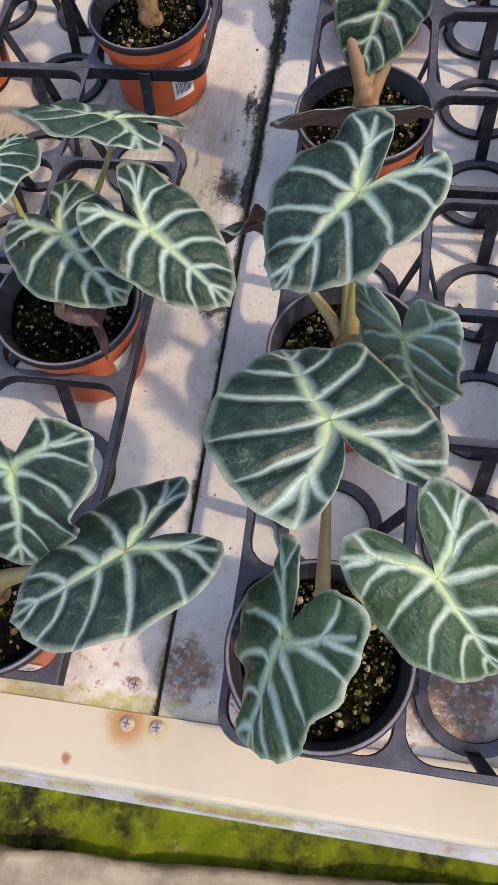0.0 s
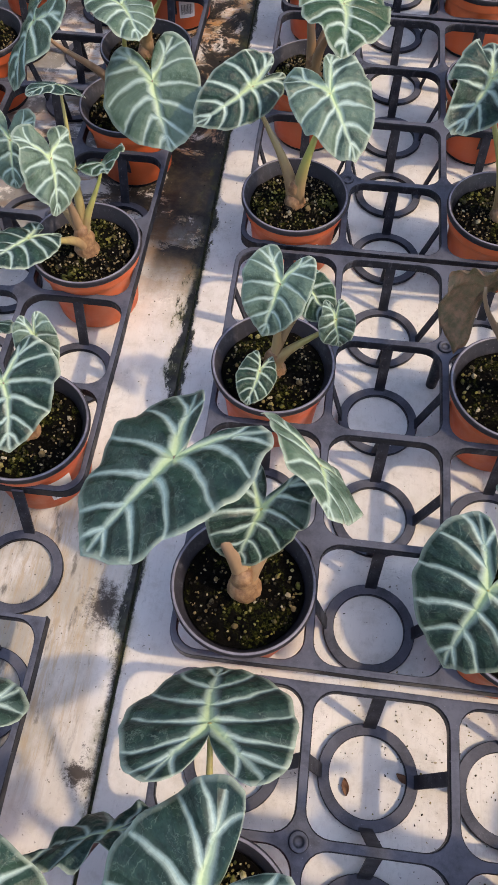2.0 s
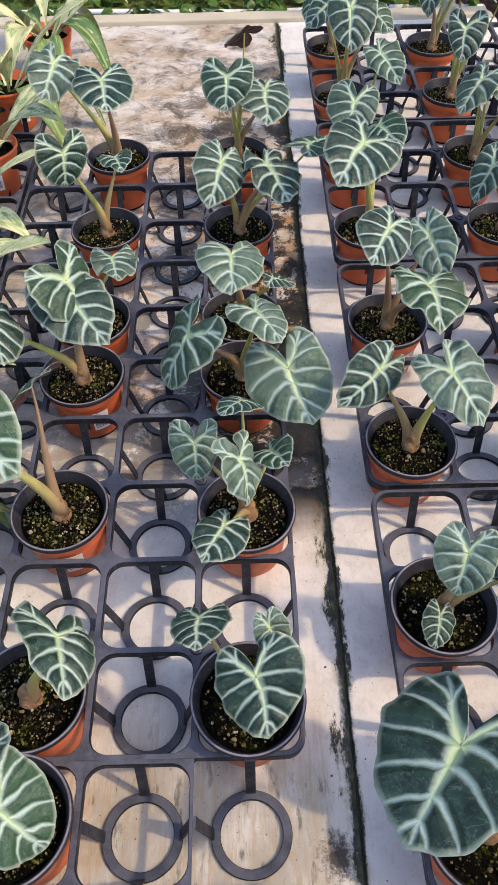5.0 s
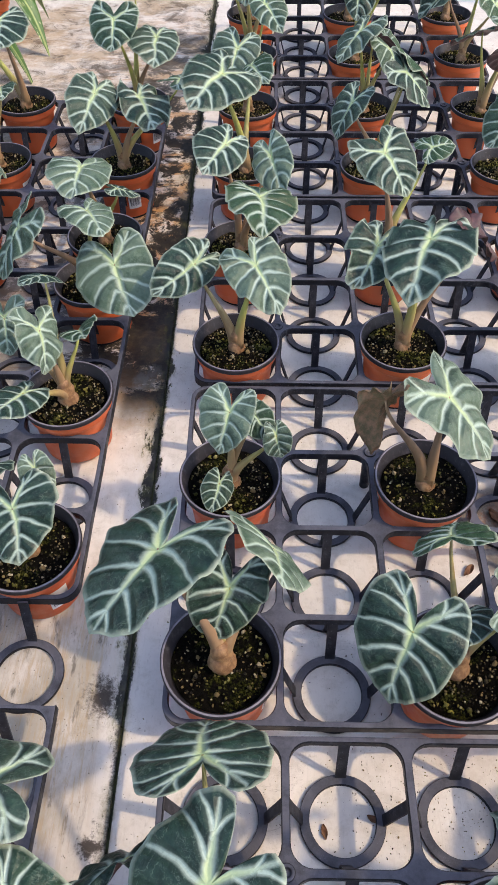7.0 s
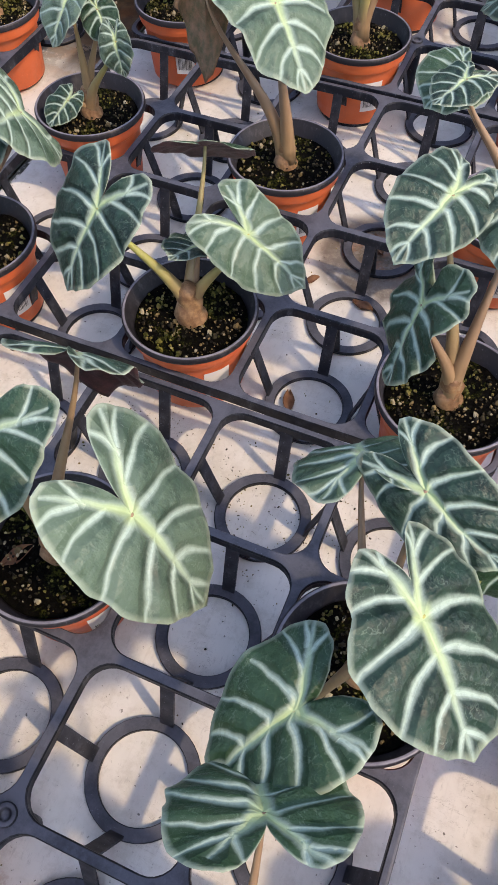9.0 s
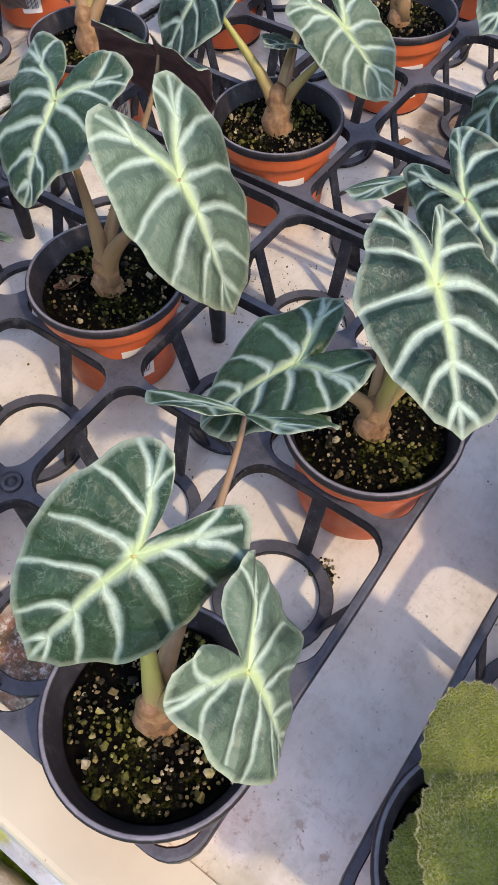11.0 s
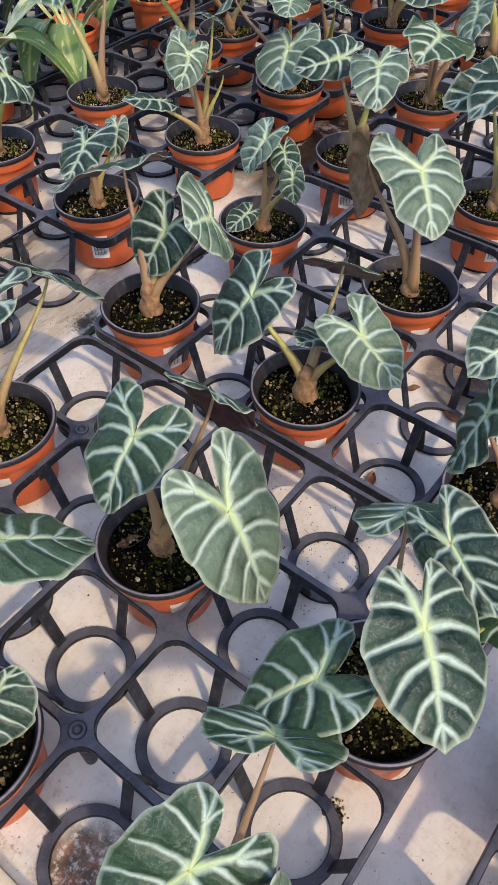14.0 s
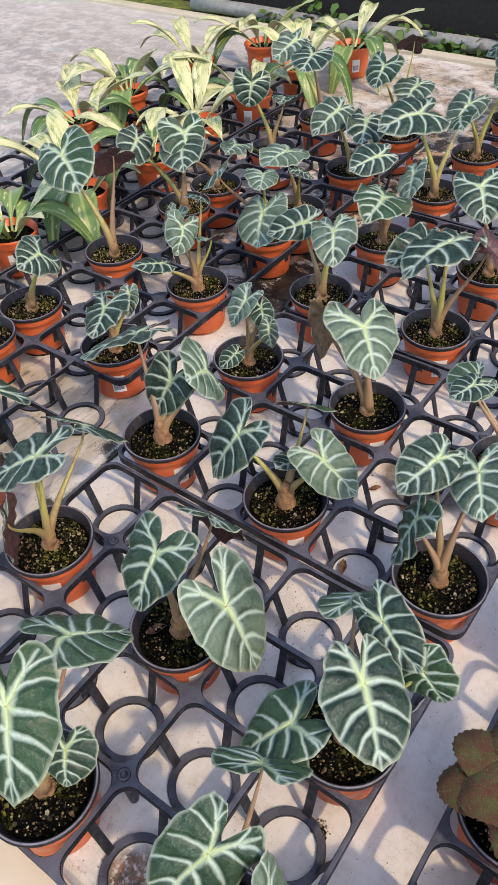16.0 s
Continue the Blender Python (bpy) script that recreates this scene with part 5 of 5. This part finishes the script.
def front_floor():
    bm = bmesh.new()
    bmesh.ops.create_grid(bm, x_segments=220, y_segments=60, size=1, matrix=Matrix.Translation((0.1, -0.66, -0.585)) @ Matrix.Diagonal((1.3, 0.30, 1, 1)))
    for v in bm.verts:
        p = v.co
        v.co.z += 0.018 * noise.noise(p * 9) + 0.010 * noise.noise(p * 34) + 0.005 * noise.noise(p * 90)
    k = Mat("moss_and_grit", 0.95, spec=0.2)
    c = k.mix(k.ramp(k.noise(9, 5, 0.7), 0.38, 0.60), (0.028, 0.022, 0.015), (0.20, 0.27, 0.016))
    c = k.mix(k.ramp(k.noise(60, 4, 0.7), 0.55, 0.70, 0, 0.7), c, (0.34, 0.40, 0.04))
    c = k.mix(k.ramp(k.noise(22, 3, 0.6), 0.64, 0.72, 0, 0.85), c, (0.34, 0.29, 0.21))
    k.color(c).bump(k.noise(180, 5, 0.75), 0.9, 0.006)
    tagged(new("moss_bed", mesh_of(bm, "moss_bed", k.m)), "bright green moss and grit along the bench foot", "moss", kind="stuff")
    bm = bmesh.new()
    bmesh.ops.create_grid(bm, x_segments=420, y_segments=50, size=1, matrix=Matrix.Translation((0, -0.846, -0.53)) @ Matrix.Rotation(radians(4.2), 4, "Z") @ Matrix.Diagonal((1.6, 0.225, 1, 1)))
    r = bmesh.ops.extrude_face_region(bm, geom=bm.faces[:])
    for v in [g for g in r["geom"] if isinstance(g, bmesh.types.BMVert)]:
        v.co.z -= 0.10
    for v in bm.verts:
        v.co += 0.006 * noise.noise_vector(v.co * 14) + 0.003 * noise.noise_vector(v.co * 60)
    tagged(new("kerb", mesh_of(bm, "kerb", M_STONE)), "weathered beige concrete kerb with a chipped edge", "kerb", kind="structure")


front_floor()


# ---- small things on the bench ----
def screw(x, y, z, rusty):
    bm = bmesh.new()
    revolve(bm, [(0.0, 0.0018), (0.0030, 0.0018), (0.0054, 0.0008), (0.0059, 0.0)], 24)
    t = tagged(new("screw", mesh_of(bm, "screw", M_STEEL)), "rusty cross-head screw in the bench edge" if rusty else "zinc cross-head screw in the bench edge", "screw", "screws in the bench edge")
    t.location = (x, y, z)
    bm = bmesh.new()
    box(bm, -0.0030, 0.0030, -0.0005, 0.0005, 0.0012, 0.00200)
    box(bm, -0.0005, 0.0005, -0.0030, 0.0030, 0.0012, 0.00215)
    s = part("cross_slot", bm, M_INK, t)
    s.rotation_euler.z = 0.5 + x * 9
    return t


screw(-0.071, -0.470, 0.002, True)
screw(-0.048, -0.470, 0.002, False)
screw(-0.071, -0.442, 0.0, True)


def crumbs():
    rnd = random.Random(4)
    bm = bmesh.new()
    for _ in range(1500):
        cx, cy, sx, sy = rnd.choice(((0.36, -0.06, 0.09, 0.035), (0.42, -0.05, 0.08, 0.04), (0.26, -0.06, 0.09, 0.04), (0.16, 0.12, 0.2, 0.25), (0.4, 0.0, 0.12, 0.2), (-0.05, 0.3, 0.03, 0.5)))
        s = rnd.uniform(0.0003, 0.0009) * (1.7 if rnd.random() < 0.06 else 1)
        x, y = rnd.gauss(cx, sx), rnd.gauss(cy, sy)
        if y < FRONT + 0.01:
            continue
        m = Matrix.Translation((x, y, s * 0.4)) @ Euler((rnd.random() * 6, rnd.random() * 6, rnd.random() * 6)).to_matrix().to_4x4() @ Matrix.Diagonal((s * rnd.uniform(0.8, 1.7), s, s * 0.6, 1))
        bmesh.ops.create_icosphere(bm, subdivisions=1, radius=1.0, matrix=m)
    tagged(new("soil_crumbs", mesh_of(bm, "soil_crumbs", M_GRIT, False)), "dark soil crumbs and grit spilt on the bench", "soil crumbs", kind="stuff")


crumbs()


def dead_leaf(x, y, turn, size, z=0.0008, words="curled brown dead leaf lying on the bench"):
    bm = bmesh.new()
    bmesh.ops.create_grid(bm, x_segments=8, y_segments=8, size=1)
    for v in bm.verts:
        px, py = v.co.x, v.co.y
        w = max(0.05, 1 - 0.85 * py * py)
        v.co = Vector((px * w * 0.45, py, 0.25 * px * px + 0.10 * math.sin(4 * py + 3 * px) + 0.12)) * size
    r = bmesh.ops.extrude_face_region(bm, geom=bm.faces[:])
    for v in [g for g in r["geom"] if isinstance(g, bmesh.types.BMVert)]:
        v.co.z -= 0.0006
    ob = new("dead_leaf", mesh_of(bm, "dead_leaf", M_DRY))
    ob.matrix_world = pose(x, y, z, 0, 0, turn)
    return tagged(ob, words, "dead leaf", "dead leaves on the bench")


M_DRY = make_simple("dry_brown_leaf", (0.11, 0.045, 0.02), (0.20, 0.10, 0.05), 50, 0.8, 0.5)
dead_leaf(0.388, 0.055, 20, 0.013)
dead_leaf(0.415, 0.20, 80, 0.012)
dead_leaf(0.352, 0.215, 140, 0.010)
dead_leaf(0.402, 0.292, 35, 0.016)
dead_leaf(0.21, -0.068, 60, 0.007)
dead_leaf(0.161, -0.080, 10, 0.007)
dead_leaf(0.272, -0.206, 150, 0.013, 0.0815, "curled brown dead leaf lying on the soil of a pot")


def soil_clump(x, y):
    """A little heap of grit fallen from a pot."""
    rnd = random.Random(12)
    bm = bmesh.new()
    for _ in range(70):
        s = rnd.uniform(0.0006, 0.0020)
        px, py = rnd.gauss(0, 0.006), rnd.gauss(0, 0.004)
        m = Matrix.Translation((px, py, s * 0.5 + max(0.0, 0.003 - 0.4 * math.hypot(px, py)))) @ Euler((rnd.random() * 6, rnd.random() * 6, rnd.random() * 6)).to_matrix().to_4x4() @ Matrix.Diagonal((s * 1.3, s, s * 0.8, 1))
        bmesh.ops.create_icosphere(bm, subdivisions=1, radius=1.0, matrix=m)
    ob = new("soil_clump", mesh_of(bm, "soil_clump", M_GRIT, False))
    ob.location = (x, y, 0.0)
    return tagged(ob, "small heap of grit spilt beside a pot", "soil", kind="stuff")


soil_clump(0.55, -0.261)
